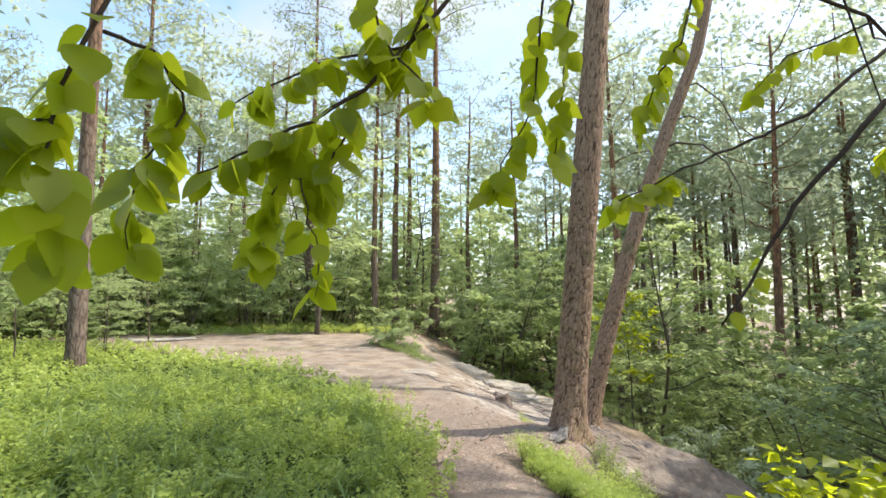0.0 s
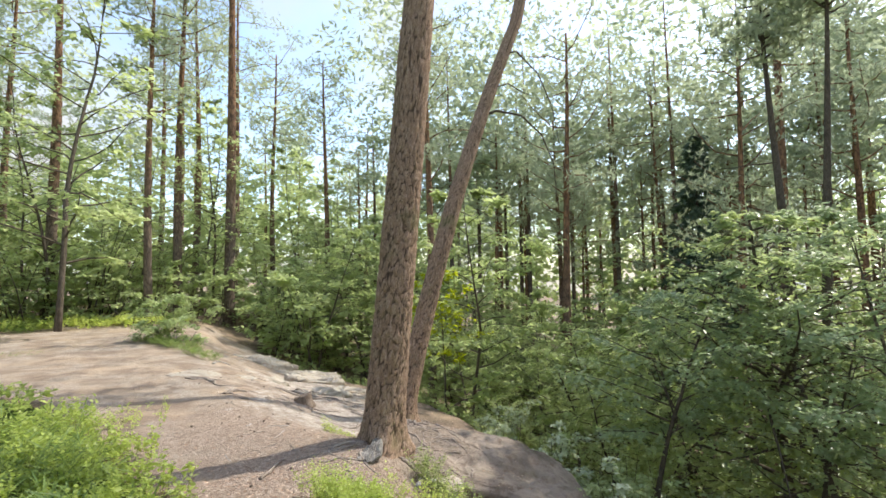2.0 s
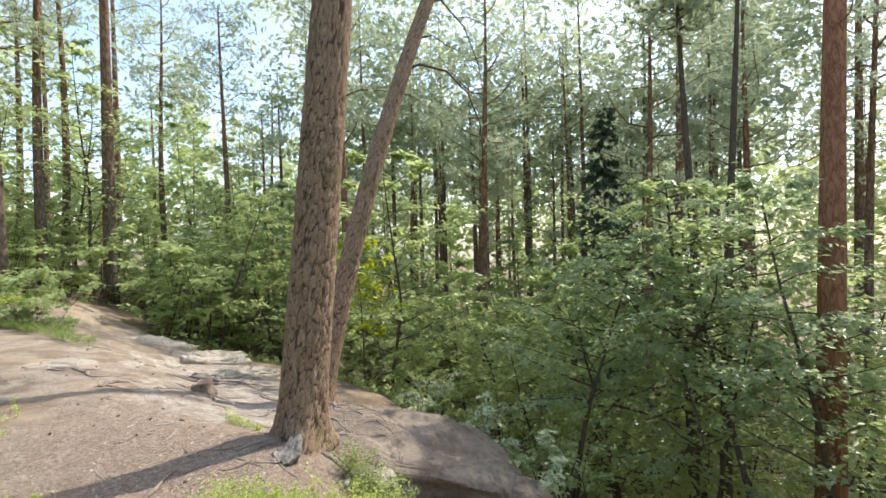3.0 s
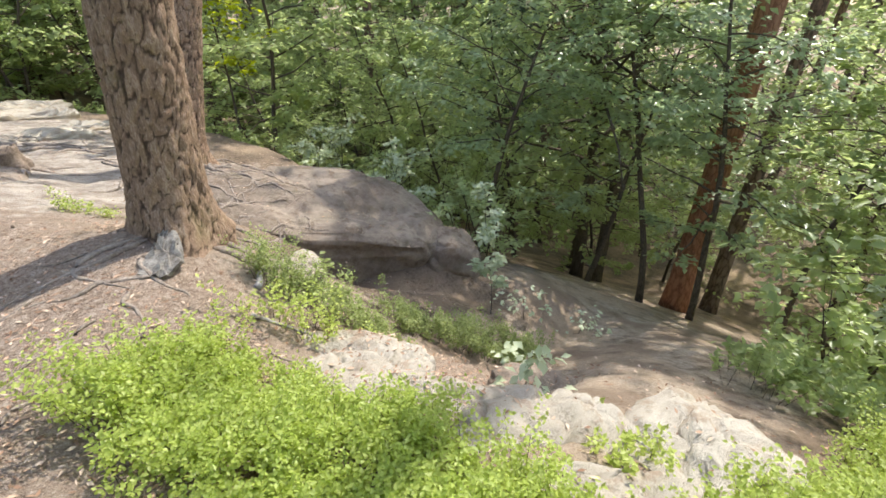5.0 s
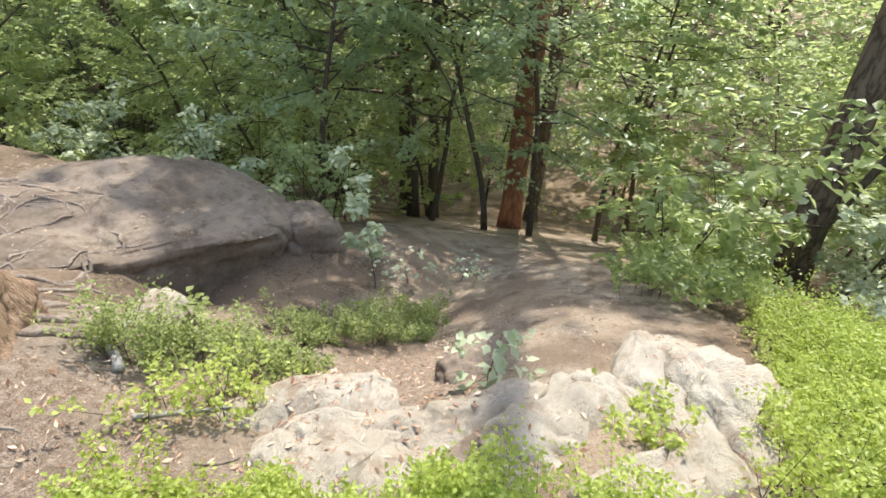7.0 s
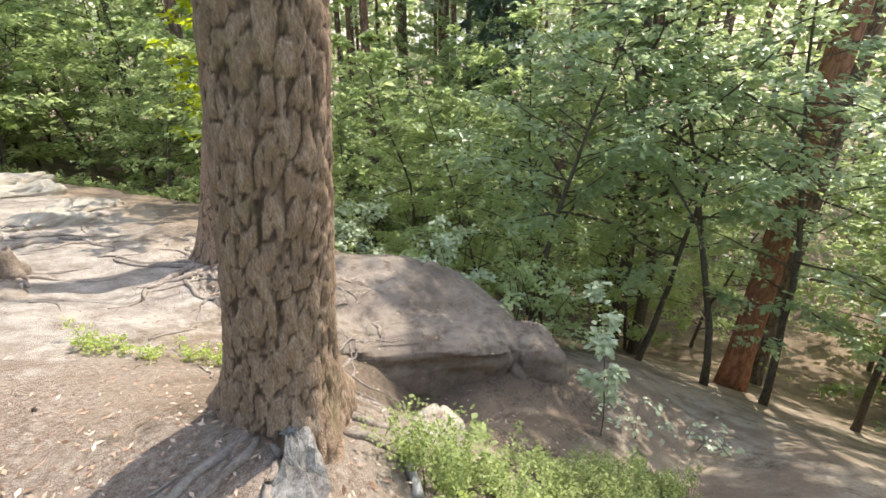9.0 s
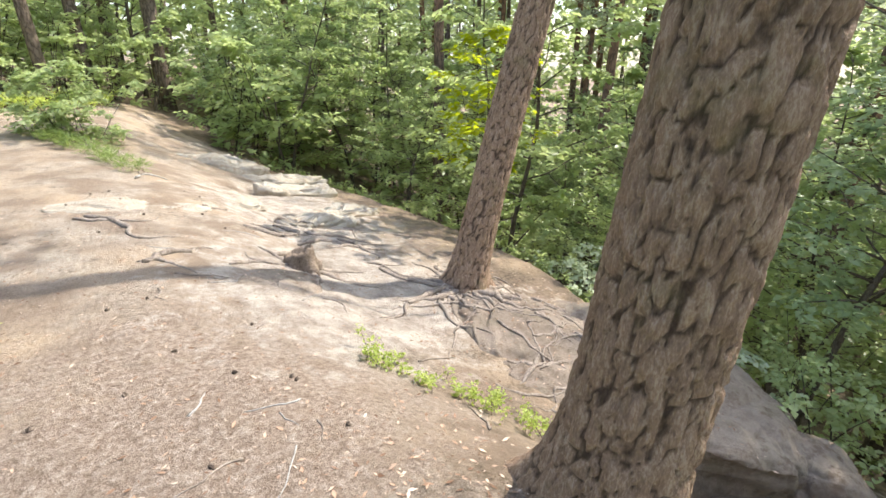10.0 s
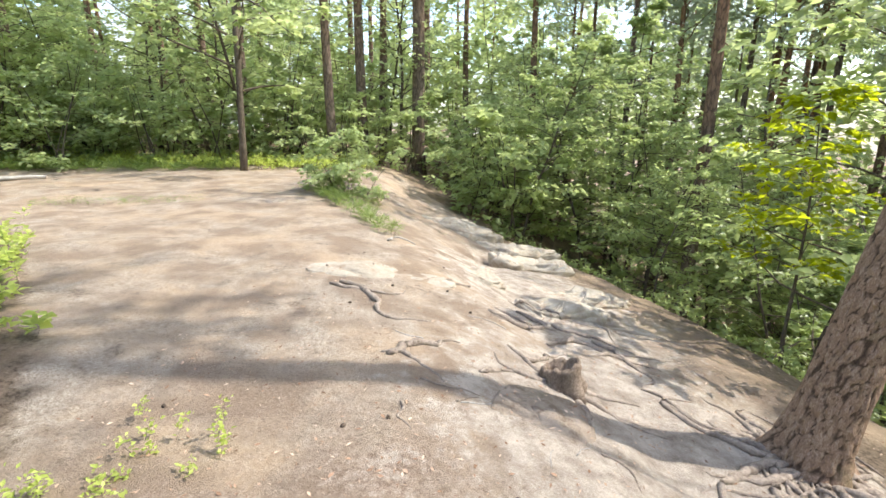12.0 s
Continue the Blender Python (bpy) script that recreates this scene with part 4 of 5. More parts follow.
bare_wood()
rng_r = random.Random(3)
for k in range(34):
    w = k * 10.6 + rng_r.uniform(-8, 8)
    near = 1.3 if 170 < w < 330 else 0.8
    add_root(pine_b, (3.14 + 0.2 * math.cos(radians(w)), 10.78 + 0.2 * math.sin(radians(w)), w, rng_r.uniform(0.5, 1.15) * near, rng_r.uniform(0.024, 0.05), 200 + k, 0.3, 0.22))
for k, (x, y, way, length, r) in enumerate([(2.9, 9.7, -60, 1.2, 0.03), (2.7, 9.2, -20, 1.1, 0.03), (3.3, 9.3, 10, 0.9, 0.025), (3.0, 8.6, -80, 1.1, 0.028), (2.6, 8.3, -35, 1.3, 0.035), (3.6, 9.9, -30, 0.8, 0.025),
                                            (2.5, 7.7, -10, 1.0, 0.03), (2.9, 10.1, -110, 1.4, 0.03), (2.4, 8.9, -75, 1.2, 0.03), (3.7, 9.0, 60, 0.8, 0.02),
                                            (-0.05, 10.95, 25, 0.8, 0.04), (0.68, 10.92, 35, 0.55, 0.045), (-0.75, 12.35, 3, 1.2, 0.045), (0.75, 13.5, -70, 0.9, 0.04), (1.75, 11.0, -50, 0.5, 0.03),
                                            (1.0, 12.9, -40, 1.0, 0.035), (1.9, 12.2, -20, 1.4, 0.04), (2.2, 11.6, -15, 1.0, 0.03), (0.15, 10.3, -60, 0.4, 0.02), (1.4, 10.3, -40, 0.5, 0.02), (2.4, 13.6, -50, 1.2, 0.04),
                                            (1.3, 13.9, -30, 1.3, 0.045), (0.9, 6.1, 200, 0.6, 0.018), (1.05, 6.9, 230, 0.5, 0.018), (0.75, 7.6, 240, 0.45, 0.018), (1.2, 6.5, 195, 0.8, 0.02)]):
    add_root(None, (x, y, way, length * 0.8, r * 0.7, 300 + k, 0.24))
for k, (x, y, way, length, r) in enumerate([(2.6, 8.9, 15, 1.3, 0.028), (2.7, 8.6, -55, 0.8, 0.03), (2.5, 8.2, -30, 1.0, 0.034), (2.85, 8.0, -100, 0.6, 0.028), (2.9, 8.35, 10, 0.9, 0.024), (3.2, 8.8, -120, 0.8, 0.022), (3.5, 8.5, -20, 0.8, 0.024), (3.3, 9.1, 150, 0.7, 0.022), (3.0, 7.9, 60, 0.6, 0.02), (3.7, 9.7, -10, 0.8, 0.026),
                                            (3.1, 9.4, -40, 1.0, 0.026), (3.4, 9.9, -65, 0.8, 0.03), (2.6, 7.6, -20, 1.0, 0.032), (3.3, 8.2, -100, 0.8, 0.026), (3.6, 9.4, -75, 0.7, 0.026), (2.9, 9.0, 20, 0.9, 0.022),
                                            (-0.66, 12.4, 24, 1.5, 0.05), (0.0, 10.92, 40, 0.8, 0.05), (0.9, 12.6, -40, 1.1, 0.045), (1.5, 12.3, 10, 1.4, 0.05), (1.3, 13.2, -25, 1.3, 0.05), (1.1, 11.5, 60, 0.9, 0.04), (1.7, 13.0, -60, 1.0, 0.045), (2.1, 12.7, -30, 1.2, 0.045)]):
    add_root(None, (x, y, way, length, r * 0.9, 360 + k, 0.38, 0.6 if x > 2.4 else 0.22))


def stump():
    """Low hollow stump with a ragged rim and short root feet."""
    x0, y0 = 1.36, 11.2
    z0 = surface_z(x0, y0)
    ob = thing("tree_stump", "weathered hollow grey tree stump on bare ground", "stump", at=pose(x0, y0, z0))
    v, f = [], []
    sides, rings = 40, 16
    for i in range(rings + 1):
        u = i / rings
        for k in range(sides):
            w = 2 * math.pi * k / sides
            rim = 0.19 + 0.045 * math.sin(w + 2.2) + 0.012 * math.sin(w * 5) + 0.01 * math.sin(w * 11)
            if u < 0.62:
                h = (u / 0.62) * (rim + 0.08) - 0.08
                r = 0.15 + 0.10 * math.exp(-max(0, h) / 0.06) * (0.5 + 0.5 * math.sin(w * 5)) + 0.012 * math.sin(w * 19)
            else:
                s = (u - 0.62) / 0.38
                h, r = rim - 0.13 * s * (1.2 + 0.3 * math.sin(w * 3)), 0.13 * (1 - s) ** 0.6
            v.append((math.cos(w) * r, math.sin(w) * r, h))
    for i in range(rings):
        for k in range(sides):
            f.append((i * sides + k, i * sides + (k + 1) % sides, (i + 1) * sides + (k + 1) % sides, (i + 1) * sides + k))
    me = triangles("stump_body", v, f, wood_material("stump_wood", (0.09, 0.065, 0.048), (0.33, 0.255, 0.195)))
    me.shade_smooth()
    part("stump_body", me, ob)
    for k, w in enumerate((20, 140, 205, 290, 330)):
        add_root(ob, (x0 + 0.13 * math.cos(radians(w)), y0 + 0.13 * math.sin(radians(w)), w, 0.6, 0.035, 400 + k, 0.2))


stump()


def stick(label, x, y, way, length, r, seed, mat=WOOD_GREY, name="fallen_branch", bend=0.12, lift=0.0):
    rng = random.Random(seed)
    pts, a = [], radians(way)
    for i in range(11):
        pts.append((x, y, surface_z(x, y) + r * 0.7 + lift * math.sin(i / 10 * math.pi)))
        a += rng.gauss(0, bend)
        x, y = x + math.cos(a) * length / 10, y + math.sin(a) * length / 10
    b = Buffer()
    b.tube(pts, [r * (1 - 0.06 * i) * (1 + 0.12 * math.sin(i * 2.3 + seed)) for i in range(11)], 9)
    return tagged(new(name, b.mesh(name, mat)), label, "branch", "fallen wood")


stick("bleached fallen branch by the heather", 2.08, 6.62, 40, 0.50, 0.026, 1, lift=0.03)
stick("thin dead branch on the litter", 1.9, 6.35, -50, 0.35, 0.014, 2)
stick("short pale stick beside the bilberries", 1.02, 5.95, 80, 0.28, 0.02, 3)
stick("dead stick lying on the outcrop", 3.3, 20.8, -25, 1.1, 0.05, 4, BARK_ROOT, lift=0.04)
stick("forked dead stick on the brow", -0.45, 14.9, 60, 0.5, 0.02, 5, lift=0.06)
stick("fallen branch beside the pine", 0.55, 6.55, 75, 0.6, 0.02, 6, BARK_ROOT)
stick("pale fallen log at the edge of the wood", -13.4, 20.4, 35, 2.6, 0.11, 7)

rng_s = random.Random(12)
for k in range(22):
    sx, sy = rng_s.uniform(0.2, 2.0), rng_s.uniform(5.6, 12.5)
    if math.hypot(sx - 1.88, sy - 7.28) > 0.5:
        stick("thin dry twig lying on the trodden ground", sx, sy, rng_s.uniform(0, 360), rng_s.uniform(0.15, 0.42), rng_s.uniform(0.004, 0.009), 60 + k, (WOOD_GREY, BARK_ROOT)[k % 2], "fallen_twig", 0.16)


def pine_cones():
    """Cones strewn on the trodden ground."""
    v, f = [], []
    rings, sides = 9, 10
    for i in range(rings + 1):
        u = i / rings
        r = 0.011 * math.sin(math.pi * min(0.97, 0.12 + 0.86 * u)) ** 0.8
        for k in range(sides):
            w = 2 * math.pi * (k + 0.5 * (i % 2)) / sides
            rr = r * (1.25 if k % 2 else 0.8)
            v.append((u * 0.036 - 0.018, math.cos(w) * rr, math.sin(w) * rr))
    for i in range(rings):
        for k in range(sides):
            f.append((i * sides + k, i * sides + (k + 1) % sides, (i + 1) * sides + (k + 1) % sides, (i + 1) * sides + k))
    me = triangles("pine_cone", v, f, BARK_TALL)
    r = random.Random(9)
    spots = [(0.94, 8.73), (0.92, 8.78), (0.62, 8.9), (-0.24, 8.68), (-0.46, 11.9), (0.3, 9.3), (0.1, 10.1), (-0.9, 12.9), (1.1, 8.2), (0.5, 8.1)]
    spots += [(r.uniform(-1.2, 1.6), r.uniform(5.2, 15)) for _ in range(24)]
    for x, y in spots:
        if x < float(berry_edge(y)) + 0.15:
            continue
        ob = new("pine_cone", me)
        ob.matrix_basis = pose(x, y, surface_z(x, y) + 0.007, r.uniform(-15, 15), r.uniform(-20, 20), r.uniform(0, 360))
        tagged(ob, "small brown pine cone lying on the ground", "pine cone", "fallen cones")


pine_cones()


def litter():
    """Bark flakes, needles and dry leaves strewn on the trodden ground."""
    rng = np.random.default_rng(21)
    x, y = rng.uniform(-1.6, 4.6, 52000), rng.uniform(3.2, 13.5, 52000)
    dense = np.maximum(hump(x, y, 1.1, 6.3, 1.4, 1.8), np.maximum(0.9 * hump(x, y, 2.9, 5.6, 1.2, 0.7), 0.16)) * step(0, 0.3, x - berry_edge(y))
    keep = dense > rng.uniform(0, 1, len(x))
    x, y = x[keep], y[keep]
    z = np.array([surface_z(a, b) for a, b in zip(x, y)]) + 0.004
    w = rng.uniform(0, 6.28, len(x))
    d = np.stack([np.cos(w), np.sin(w), rng.normal(0, 0.12, len(x))], 1)
    n = np.stack([rng.normal(0, 0.2, len(x)), rng.normal(0, 0.2, len(x)), np.ones(len(x))], 1)
    ln = rng.uniform(0.012, 0.05, len(x))
    m, nt, b = material("dry_litter", 0.9, 0.15)
    geo = nt.nodes.new("ShaderNodeNewGeometry")
    nt.links.new(ramp(nt, geo.outputs["Random Per Island"], [(0.0, (0.16, 0.09, 0.055)), (0.55, (0.42, 0.27, 0.18)), (1.0, (0.68, 0.53, 0.40))]), b.inputs["Base Color"])
    ob = new("needle_litter", leaf_mesh("needle_litter", np.stack([x, y, z], 1), d, n, ln, ln * rng.uniform(0.12, 0.45, len(x)), m, 0.1, 0.5))
    tagged(ob, "strewn bark flakes and dry needles", "litter", kind="stuff")


litter()

# ---------------------------------------------------------------- shrubs and saplings
ground_cover("heather", "heather and young shoots beside the roots", along(2.3, 6.6, 2.75, 6.3, 0.24), (1.7, 3.3, 5.8, 7.1), 240, 31, 0.42, 0.022, 60, LEAF_HEATH)
ground_cover("heather", "green heather along the lip of the hollow", along(3.3, 6.55, 4.35, 5.9, 0.27), (2.6, 5.0, 5.3, 7.1), 420, 32, 0.38, 0.024, 60, LEAF_HEATH)
ground_cover("low_shoots", "fresh green shoots in the litter", along(2.05, 6.25, 2.35, 6.1, 0.16), (1.7, 2.8, 5.8, 6.5), 60, 33, 0.3, 0.03, 22, LEAF_BERRY)
ground_cover("low_shoots", "fresh bilberry shoots below the leaning pine", along(1.5, 9.1, 2.35, 8.1, 0.16), (1.0, 3.0, 7.6, 9.6), 130, 34, 0.2, 0.028, 24, LEAF_BERRY)
ground_cover("low_shoots", "sparse green shoots at the edge of the path", along(-1.3, 8.9, -0.9, 9.8, 0.3), (-2.2, 0, 8, 11), 170, 35, 0.22, 0.03, 20, LEAF_BERRY)
ground_cover("grass_tuft", "dry yellow-green grass below the bush", along(-2.6, 19.4, -0.5, 15.6, 0.3), (-3.4, 0.6, 14.5, 20.5), 520, 36, 0.24, 0.16, 14, LEAF_GRASS, "grass", 0.08)
ground_cover("low_shoots", "small yellow-green shoots on the ledge", along(2.6, 4.35, 2.75, 4.3, 0.15), (2.2, 3.2, 3.9, 4.8), 50, 37, 0.26, 0.035, 20, LEAF_BERRY)
ground_cover("slope_herbs", "low green herbs along the edge of the shelf", lambda x, y: step(-0.1, 0.2, x - brow(y)) * (1 - step(0.5, 1.1, x - brow(y))) * step(10, 11, y), (0, 6, 10, 24), 900, 38, 0.4, 0.07, 18, LEAF_WOOD)
ground_cover("slope_herbs", "low green shrubs at the side of the hollow", along(5.2, 3.6, 9.0, 2.2, 0.7), (4, 11, 0, 5), 800, 39, 0.55, 0.07, 22, LEAF_WOOD)


def sapling(label, at, tall, spread, leaf, leaves, mat, seed, name="sapling", clear=0.25, stems=1, stem=0.008, group=""):
    ob = broadleaf(name, label, seed, tall, spread, leaf, leaves, mat, clear, BARK_THIN, stem, group, name if name in ("bush", "shrub") else "sapling", 0.02, stems)
    ob.matrix_basis = pose(at[0], at[1], surface_z(*at), 0, 0, 0)
    return ob


sapling("slender sapling with pale silvery leaves beside the boulder", (4.74, 6.68), 1.7, 0.26, 0.09, 480, LEAF_PALE, 81, clear=0.3)
sapling("small pale-leaved plant rooted in the ledge", (3.0, 5.02), 0.5, 0.28, 0.085, 110, LEAF_PALE, 82, clear=0.1)
sapling("small pale-leaved plant in the hollow", (5.2, 6.4), 0.6, 0.5, 0.07, 60, LEAF_PALE, 83, clear=0.2)
sapling("small pale-leaved plant at the foot of the slope", (5.7, 6.0), 0.5, 0.4, 0.07, 40, LEAF_PALE, 84, clear=0.2)
sapling("yellow-green sapling at the lip of the slope", (2.0, 2.5), 1.4, 0.72, 0.10, 800, LEAF_NEAR, 85, clear=0.35, stems=2, stem=0.01)
sapling("leafy bush at the brow of the clearing", (-2.1, 19.2), 1.7, 1.0, 0.11, 5200, LEAF_PALE_GREEN, 86, "bush", 0.05, 10, 0.010)
sapling("bright yellow-green young maple between the pines", (5.6, 14.2), 5.4, 1.3, 0.16, 900, LEAF_NEAR, 87, clear=0.5, stem=0.04)
for k, (x, y, h) in enumerate([(6.6, 3.4, 1.6), (7.6, 2.6, 1.9), (8.8, 3.2, 1.8), (5.4, 1.6, 1.6), (9.6, 2.0, 2.2), (7.0, 1.0, 2.0)]):
    sapling("bushy pale green shrub beside the hollow", (x, y), h, 0.9, 0.11, 1300, LEAF_PALE if k % 2 else LEAF_WOOD, 90 + k, "shrub", 0.05, 4, 0.02, "hollow shrubs")
# pale shrub leaves, whose colour also makes up for light on this foliage
for k, (x, y, h) in enumerate([(6.1, 9.9, 1.7), (6.9, 8.5, 2.0), (5.9, 11.6, 1.9), (7.2, 10.4, 2.3)]):
    sapling("pale-leaved bush on the slope behind the boulder", (x, y), h, 0.9, 0.10, 1800, LEAF_PALE_GREEN if k % 2 else LEAF_PALE, 190 + k, "bush", 0.05, 7, 0.014, "slope bushes")
sapling("tiny pine seedling among the heather", (2.72, 6.66), 0.5, 0.14, 0.06, 160, LEAF_HEATH, 99, clear=0.3)


# trees that stand in the hollow
def hollow_tree(label, x, y, girth, tall, lean, seed, bark):
    t = tall_pine("forest_tree", label, seed, tall + 4, girth, 0.9, 1.2, 300, lean, bark, LEAF_HAZY_PINE, "trees in the hollow", 3)
    t.matrix_basis = at_ground(x, y)


hollow_tree("grey-barked pine beside the red pine", 13.2, 5.75, 0.40, 13, (0.05, 0), 41, BARK_TALL)
hollow_tree("dark slender trunk in the hollow", 13.0, 9.65, 0.36, 12, (0.0, 0.02), 42, BARK_THIN)
hollow_tree("dark slender leaning trunk in the hollow", 11.3, 8.15, 0.28, 11, (0.10, 0.02), 43, BARK_THIN)
hollow_tree("thick dark leaning trunk beside the shrubs", 6.9, 1.9, 0.40, 14, (0.2, 0.03), 44, BARK_TALL)


for k, (x, y, tall, spread) in enumerate([(9.4, 7.6, 6.0, 2.2), (12.4, 3.2, 8.0, 2.4), (7.6, 9.1, 6.5, 2.2), (9.5, 5.45, 8.5, 2.3), (10.6, 4.0, 6.5, 1.8), (9.2, 6.3, 9.0, 2.2)]):
    ob = broadleaf("young_tree", "broadleaf tree with a clear stem and leafy crown above the hollow", 120 + k, tall, spread, 0.12, 5200, LEAF_WOOD if k in (1, 4) else LEAF_SILVER, 0.27 if k == 3 else 0.40, stem=0.07)
    ob.matrix_basis = at_ground(x, y, 40 * k)
oak = broadleaf("oak_tree", "dark-stemmed oak with wide crooked limbs", 131, 10.5, 3.6, 0.13, 7000, LEAF_WOOD, 0.36, stem=0.17, category="oak tree")
oak.matrix_basis = at_ground(11.3, 8.7, 200)


def spruce():
    """Dark conical spruce with drooping boughs."""
    rng = np.random.default_rng(77)
    ob = thing("spruce_tree", "dark green spruce with drooping boughs", "spruce tree", at=at_ground(21.5, 19.5))
    wood = Buffer()
    tall = 18.0
    wood.tube([(0, 0, -0.3), (0, 0, tall * 0.5), (0, 0, tall)], [0.2, 0.12, 0.02], 8)
    p, d = [], []
    for i in range(90):
        z = tall * (0.15 + 0.84 * i / 90)
        ln = 3.3 * (1 - i / 92) + 0.15
        w = i * 2.4
        for q in range(34):
            u = rng.uniform(0.15, 1)
            o = np.array([math.cos(w) * ln * u, math.sin(w) * ln * u, z - 0.35 * ln * u ** 1.3]) + rng.normal(0, 0.10, 3)
            for _ in range(4):
                p.append(o)
                d.append((math.cos(w) * 0.6 + rng.normal(0, 0.5), math.sin(w) * 0.6 + rng.normal(0, 0.5), rng.uniform(-1.2, 0.1)))
    d = np.array(d)
    part("trunk", wood.mesh("trunk", BARK_THIN), ob)
    part("crown", leaf_mesh("crown", p, d, rng.normal(0, 1, d.shape) + (0, 0, 0.5), rng.uniform(0.25, 0.5, len(p)), 0.11, LEAF_SPRUCE), ob)


spruce()


# ---------------------------------------------------------------- birch twigs hanging over the start of the path
def near_leaf():
    """One toothed oval leaf with a folded midrib, 1 long."""
    half = [(0.0, 0.0), (0.06, 0.16), (0.20, 0.34), (0.38, 0.40), (0.58, 0.36), (0.78, 0.22), (0.92, 0.09), (1.0, 0.0)]
    v, f = [], []
    for x, w in half:
        droop = -0.16 * x * x
        v += [(x, 0, droop), (x, w, droop + w * 0.22 - w * w * 0.35), (x, -w, droop + w * 0.22 - w * w * 0.35)]
    for i in range(len(half) - 1):
        a, b = i * 3, i * 3 + 3
        f += [(a, b, b + 1), (a, b + 1, a + 1), (a, a + 2, b + 2), (a, b + 2, b)]
    me = triangles("leaf", v, f, LEAF_NEAR)
    me.shade_smooth()
    return me


LEAF = near_leaf()
TWIG = bark_material("twig_bark", (0.03, 0.02, 0.015), (0.06, 0.045, 0.035), (0.1, 0.08, 0.06), 30.0, 0.2)


def hanging_twig(label, pts, r, leaves, seed, size=0.055, first=0.1, droop=1.1):
    """A thin twig through pts with single leaves that hang from it."""
    rng = np.random.default_rng(seed)
    leaves, size = int(leaves * 2.3), size * 1.2
    ob = thing("birch_twig", label, "twig", "hanging twigs", pose(*pts[0]))
    base = np.array(pts[0])
    pts = [np.array(p) - base for p in pts]
    fine = [pts[0]]
    for a, b in zip(pts, pts[1:]):
        for u in (0.25, 0.5, 0.75, 1.0):
            fine.append(a + (b - a) * u + rng.normal(0, 0.004, 3))
    n = len(fine) - 1
    b = Buffer()
    b.tube(fine, [r * (1 - 0.7 * i / n) for i in range(n + 1)], 6)
    part("stem", b.mesh("stem", TWIG), ob)
    for k in range(leaves):
        g = (first + (1 - first) * (k + rng.uniform(0, 0.9)) / leaves) * n
        j = min(int(g), n - 1)
        o = fine[j] + (fine[j + 1] - fine[j]) * (g - j)
        w = rng.uniform(0, 6.28)
        d = Vector((math.cos(w) * 0.7, math.sin(w) * 0.7, -droop * rng.uniform(0.3, 1.3))).normalized()
        o = Vector(o) + d * 0.012
        up = Vector((rng.normal(0, 0.6), rng.normal(0, 0.6) - 0.4, 0.7))
        side = up.cross(d).normalized()
        up = d.cross(side)
        s = size * rng.uniform(0.7, 1.25)
        leaf = new("leaf", LEAF)
        leaf.parent = ob
        leaf.matrix_basis = Matrix((( d.x * s, side.x * s, up.x * s, o.x), (d.y * s, side.y * s, up.y * s, o.y), (d.z * s, side.z * s, up.z * s, o.z), (0, 0, 0, 1)))
    return ob


hanging_twig("birch twig with translucent yellow-green leaves over the path", [(0.21, 1.18, 2.89), (-0.08, 1.06, 2.48), (-0.23, 1.02, 2.37), (-0.32, 1.0, 2.32), (-0.42, 0.98, 2.26)], 0.007, 20, 458, 0.06, 0.1)
hanging_twig("drooping side twig with yellow-green leaves", [(-0.09, 1.06, 2.48), (-0.12, 1.05, 2.37), (-0.16, 1.04, 2.28), (-0.19, 1.05, 2.21)], 0.004, 12, 463, 0.06, 0.1)
hanging_twig("drooping side twig with bright leaves", [(-0.23, 1.02, 2.37), (-0.26, 1.02, 2.26), (-0.29, 1.01, 2.14), (-0.3, 1.02, 2.07)], 0.003, 15, 464, 0.052, 0.1)
hanging_twig("thin drooping twig with narrow bright leaves", [(-0.23, 1.02, 2.37), (-0.21, 1.02, 2.23), (-0.17, 1.02, 2.09), (-0.17, 1.02, 1.99)], 0.003, 9, 467, 0.052, 0.1)
hanging_twig("long hanging birch twig with large shaded leaves", [(-0.4, 0.68, 2.5), (-0.45, 0.65, 2.34), (-0.47, 0.65, 2.26), (-0.47, 0.65, 2.17), (-0.45, 0.65, 2.05)], 0.004, 13, 465, 0.062, 0.1)
hanging_twig("short leafy birch twig", [(-0.47, 0.65, 2.26), (-0.52, 0.62, 2.23), (-0.55, 0.6, 2.2)], 0.003, 6, 470, 0.055, 0.1)
hanging_twig("leafy birch twig hanging in front of the wood", [(-0.43, 0.69, 2.42), (-0.42, 0.81, 2.45), (-0.38, 0.85, 2.35), (-0.45, 0.82, 2.23), (-0.46, 0.8, 2.08)], 0.004, 20, 471, 0.06, 0.1)
hanging_twig("upper birch twig with dense leaves", [(0.11, 1.13, 2.84), (0.02, 1.1, 2.61), (-0.19, 1.06, 2.55), (-0.38, 1.02, 2.43)], 0.006, 20, 465, 0.06, 0.1)
hanging_twig("short dense leafy birch twig", [(-0.08, 1.04, 2.77), (-0.03, 1.05, 2.59), (0.05, 1.06, 2.51), (0.08, 1.07, 2.45)], 0.004, 14, 466, 0.062, 0.1)
hanging_twig("short leafy twig at the edge of the branch", [(-0.63, 0.59, 2.36), (-0.55, 0.6, 2.29), (-0.52, 0.6, 2.23)], 0.003, 6, 535, 0.055, 0.1)
hanging_twig("bare dark drooping twig", [(1.24, 1.16, 2.49), (1.01, 1.19, 2.22), (0.91, 1.2, 2.06), (0.82, 1.21, 1.92)], 0.008, 2, 472, 0.05, 0.5)
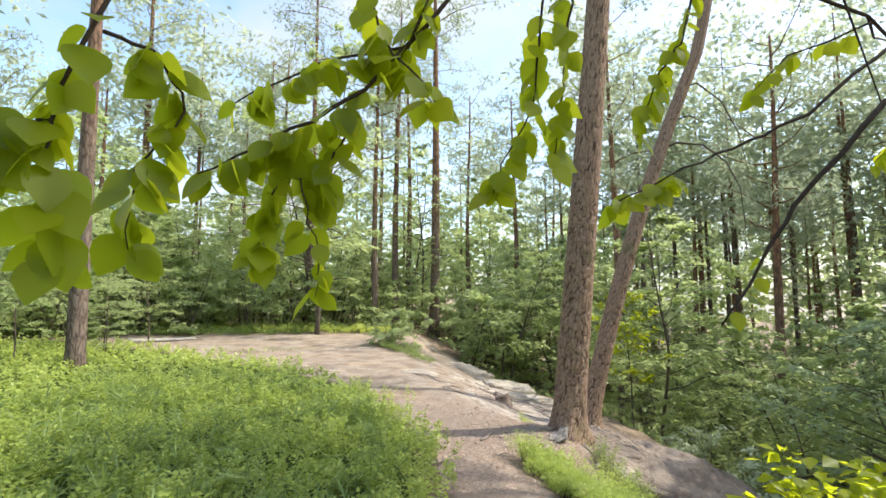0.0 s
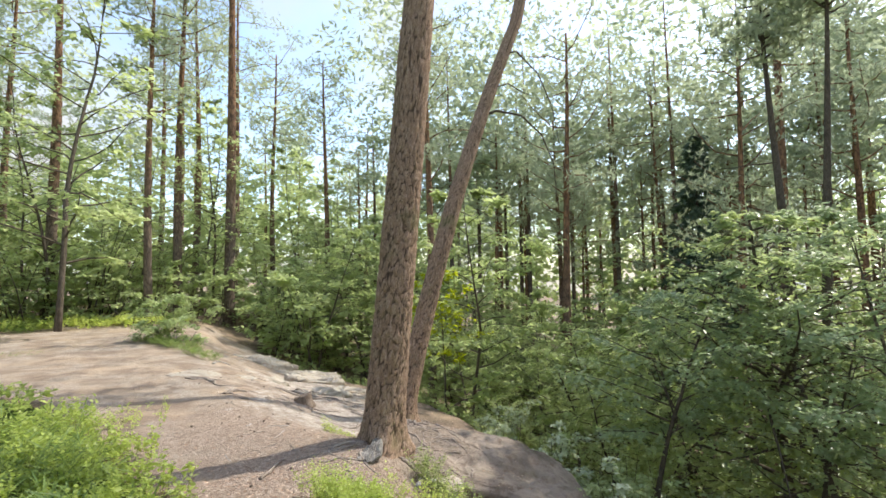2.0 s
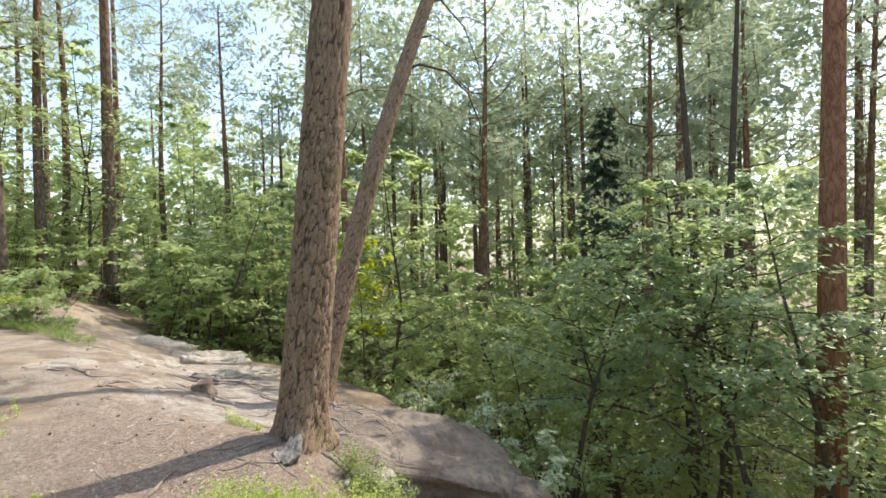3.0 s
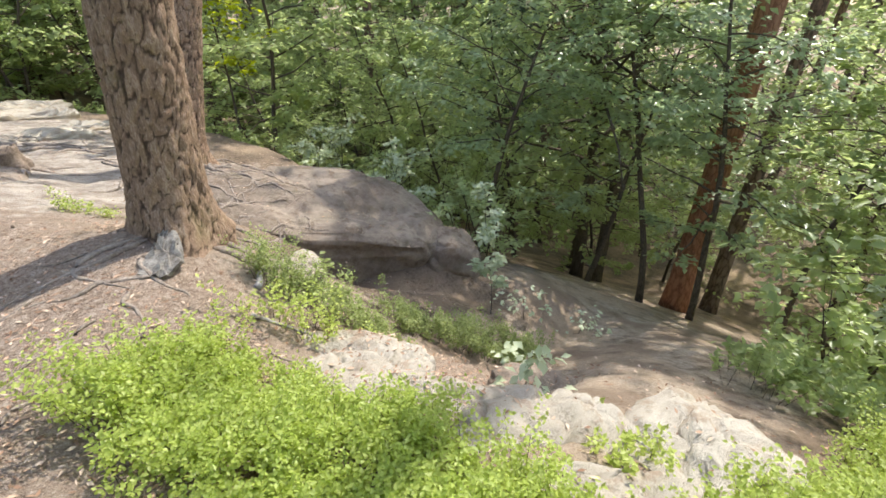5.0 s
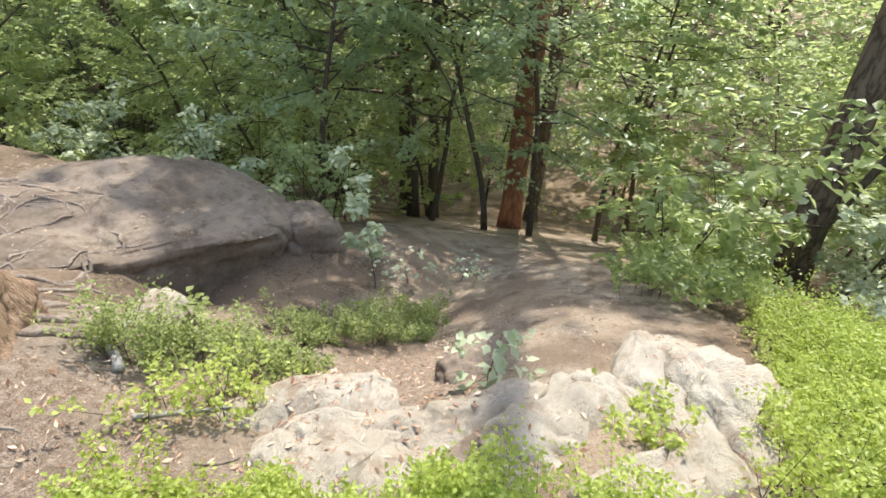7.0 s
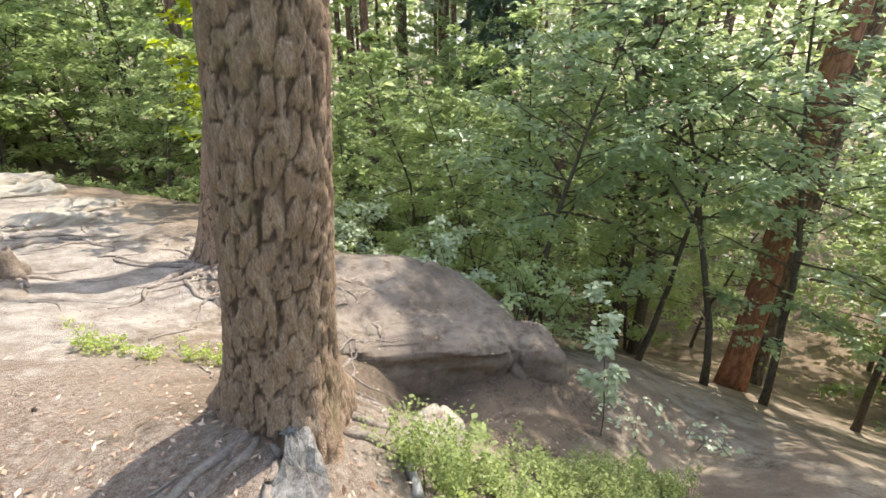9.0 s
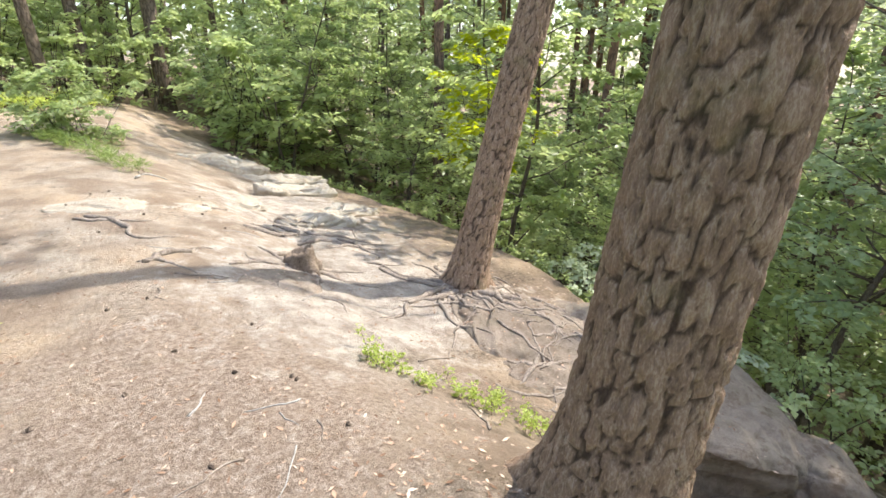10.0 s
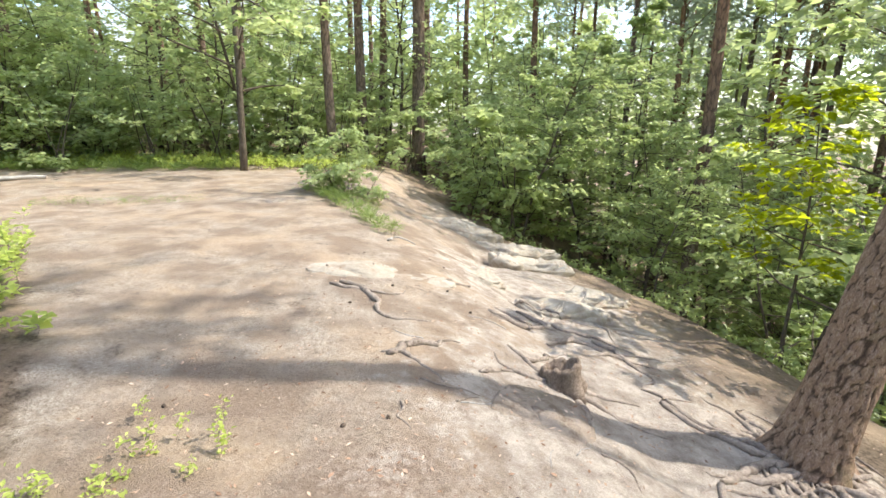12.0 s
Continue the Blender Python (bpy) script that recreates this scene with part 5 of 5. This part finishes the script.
hanging_twig("arching twig with a tuft of leaves at its tip", [(2.12, 2.01, 3.12), (1.6, 1.89, 2.74), (1.33, 1.85, 2.61), (1.05, 1.83, 2.49), (0.75, 1.83, 2.34)], 0.009, 10, 479, 0.075, 0.78)
hanging_twig("hanging twig with sunlit leaves", [(0.39, 1.23, 2.91), (0.38, 1.24, 2.69), (0.35, 1.26, 2.51), (0.27, 1.27, 2.36), (0.24, 1.28, 2.27)], 0.004, 15, 486, 0.06, 0.1)
hanging_twig("hanging twig with yellow-green leaves", [(0.97, 1.51, 3.12), (0.92, 1.53, 2.85), (0.82, 1.54, 2.72), (0.76, 1.56, 2.52)], 0.005, 14, 493, 0.062, 0.1)
hanging_twig("thin side twig with scattered leaves", [(1.82, 1.81, 3.08), (1.49, 1.82, 2.95), (1.33, 1.84, 2.79)], 0.005, 7, 500, 0.062, 0.1)
hanging_twig("hanging twig with overlapping leaves", [(0.47, 1.23, 2.91), (0.45, 1.24, 2.69), (0.44, 1.26, 2.54), (0.41, 1.27, 2.36)], 0.004, 12, 507, 0.06, 0.1)
hanging_twig("thin twig with few bright leaves", [(2.56, 2.27, 2.95), (2.4, 2.33, 2.8), (2.28, 2.38, 2.65)], 0.004, 8, 514, 0.055, 0.1)
hanging_twig("short twig with bright leaves", [(2.58, 2.25, 2.97), (2.6, 2.28, 2.44), (2.44, 2.34, 2.29), (2.38, 2.37, 2.21)], 0.004, 8, 521, 0.055, 0.1)


# limb over the path that carries the twigs
overhang = broadleaf("birch_tree", "birch whose long limb hangs over the path", 141, 7.5, 1.6, 0.06, 900, LEAF_LIGHT, 0.55, stem=0.08, category="birch tree")
overhang.matrix_basis = at_ground(-3.3, -2.0)
LIMB = Buffer()
limb_z = overhang.matrix_basis.translation
for path, r in ((((-3.3, -2.0, 4.0), (-2.2, -0.8, 3.5), (-1.1, 0.3, 2.85), (-0.62, 0.6, 2.46), (-0.39, 0.68, 2.52), (-0.08, 1.04, 2.78), (0.1, 1.14, 2.87), (0.21, 1.18, 2.92), (0.39, 1.22, 2.95), (0.47, 1.22, 2.96), (0.97, 1.5, 3.15), (1.8, 1.8, 3.1), (2.56, 2.27, 2.98)), 0.022),
                (((0.97, 1.5, 3.15), (1.25, 1.3, 2.95), (1.24, 1.17, 2.47)), 0.007), (((1.8, 1.8, 3.1), (2.0, 2.0, 3.12), (2.12, 2.01, 3.1)), 0.007)):
    LIMB.tube([Vector(p) - limb_z for p in path], [r * (1 - 0.75 * i / (len(path) - 1)) for i in range(len(path))], 8)
part("limb", LIMB.mesh("limb", TWIG), overhang)
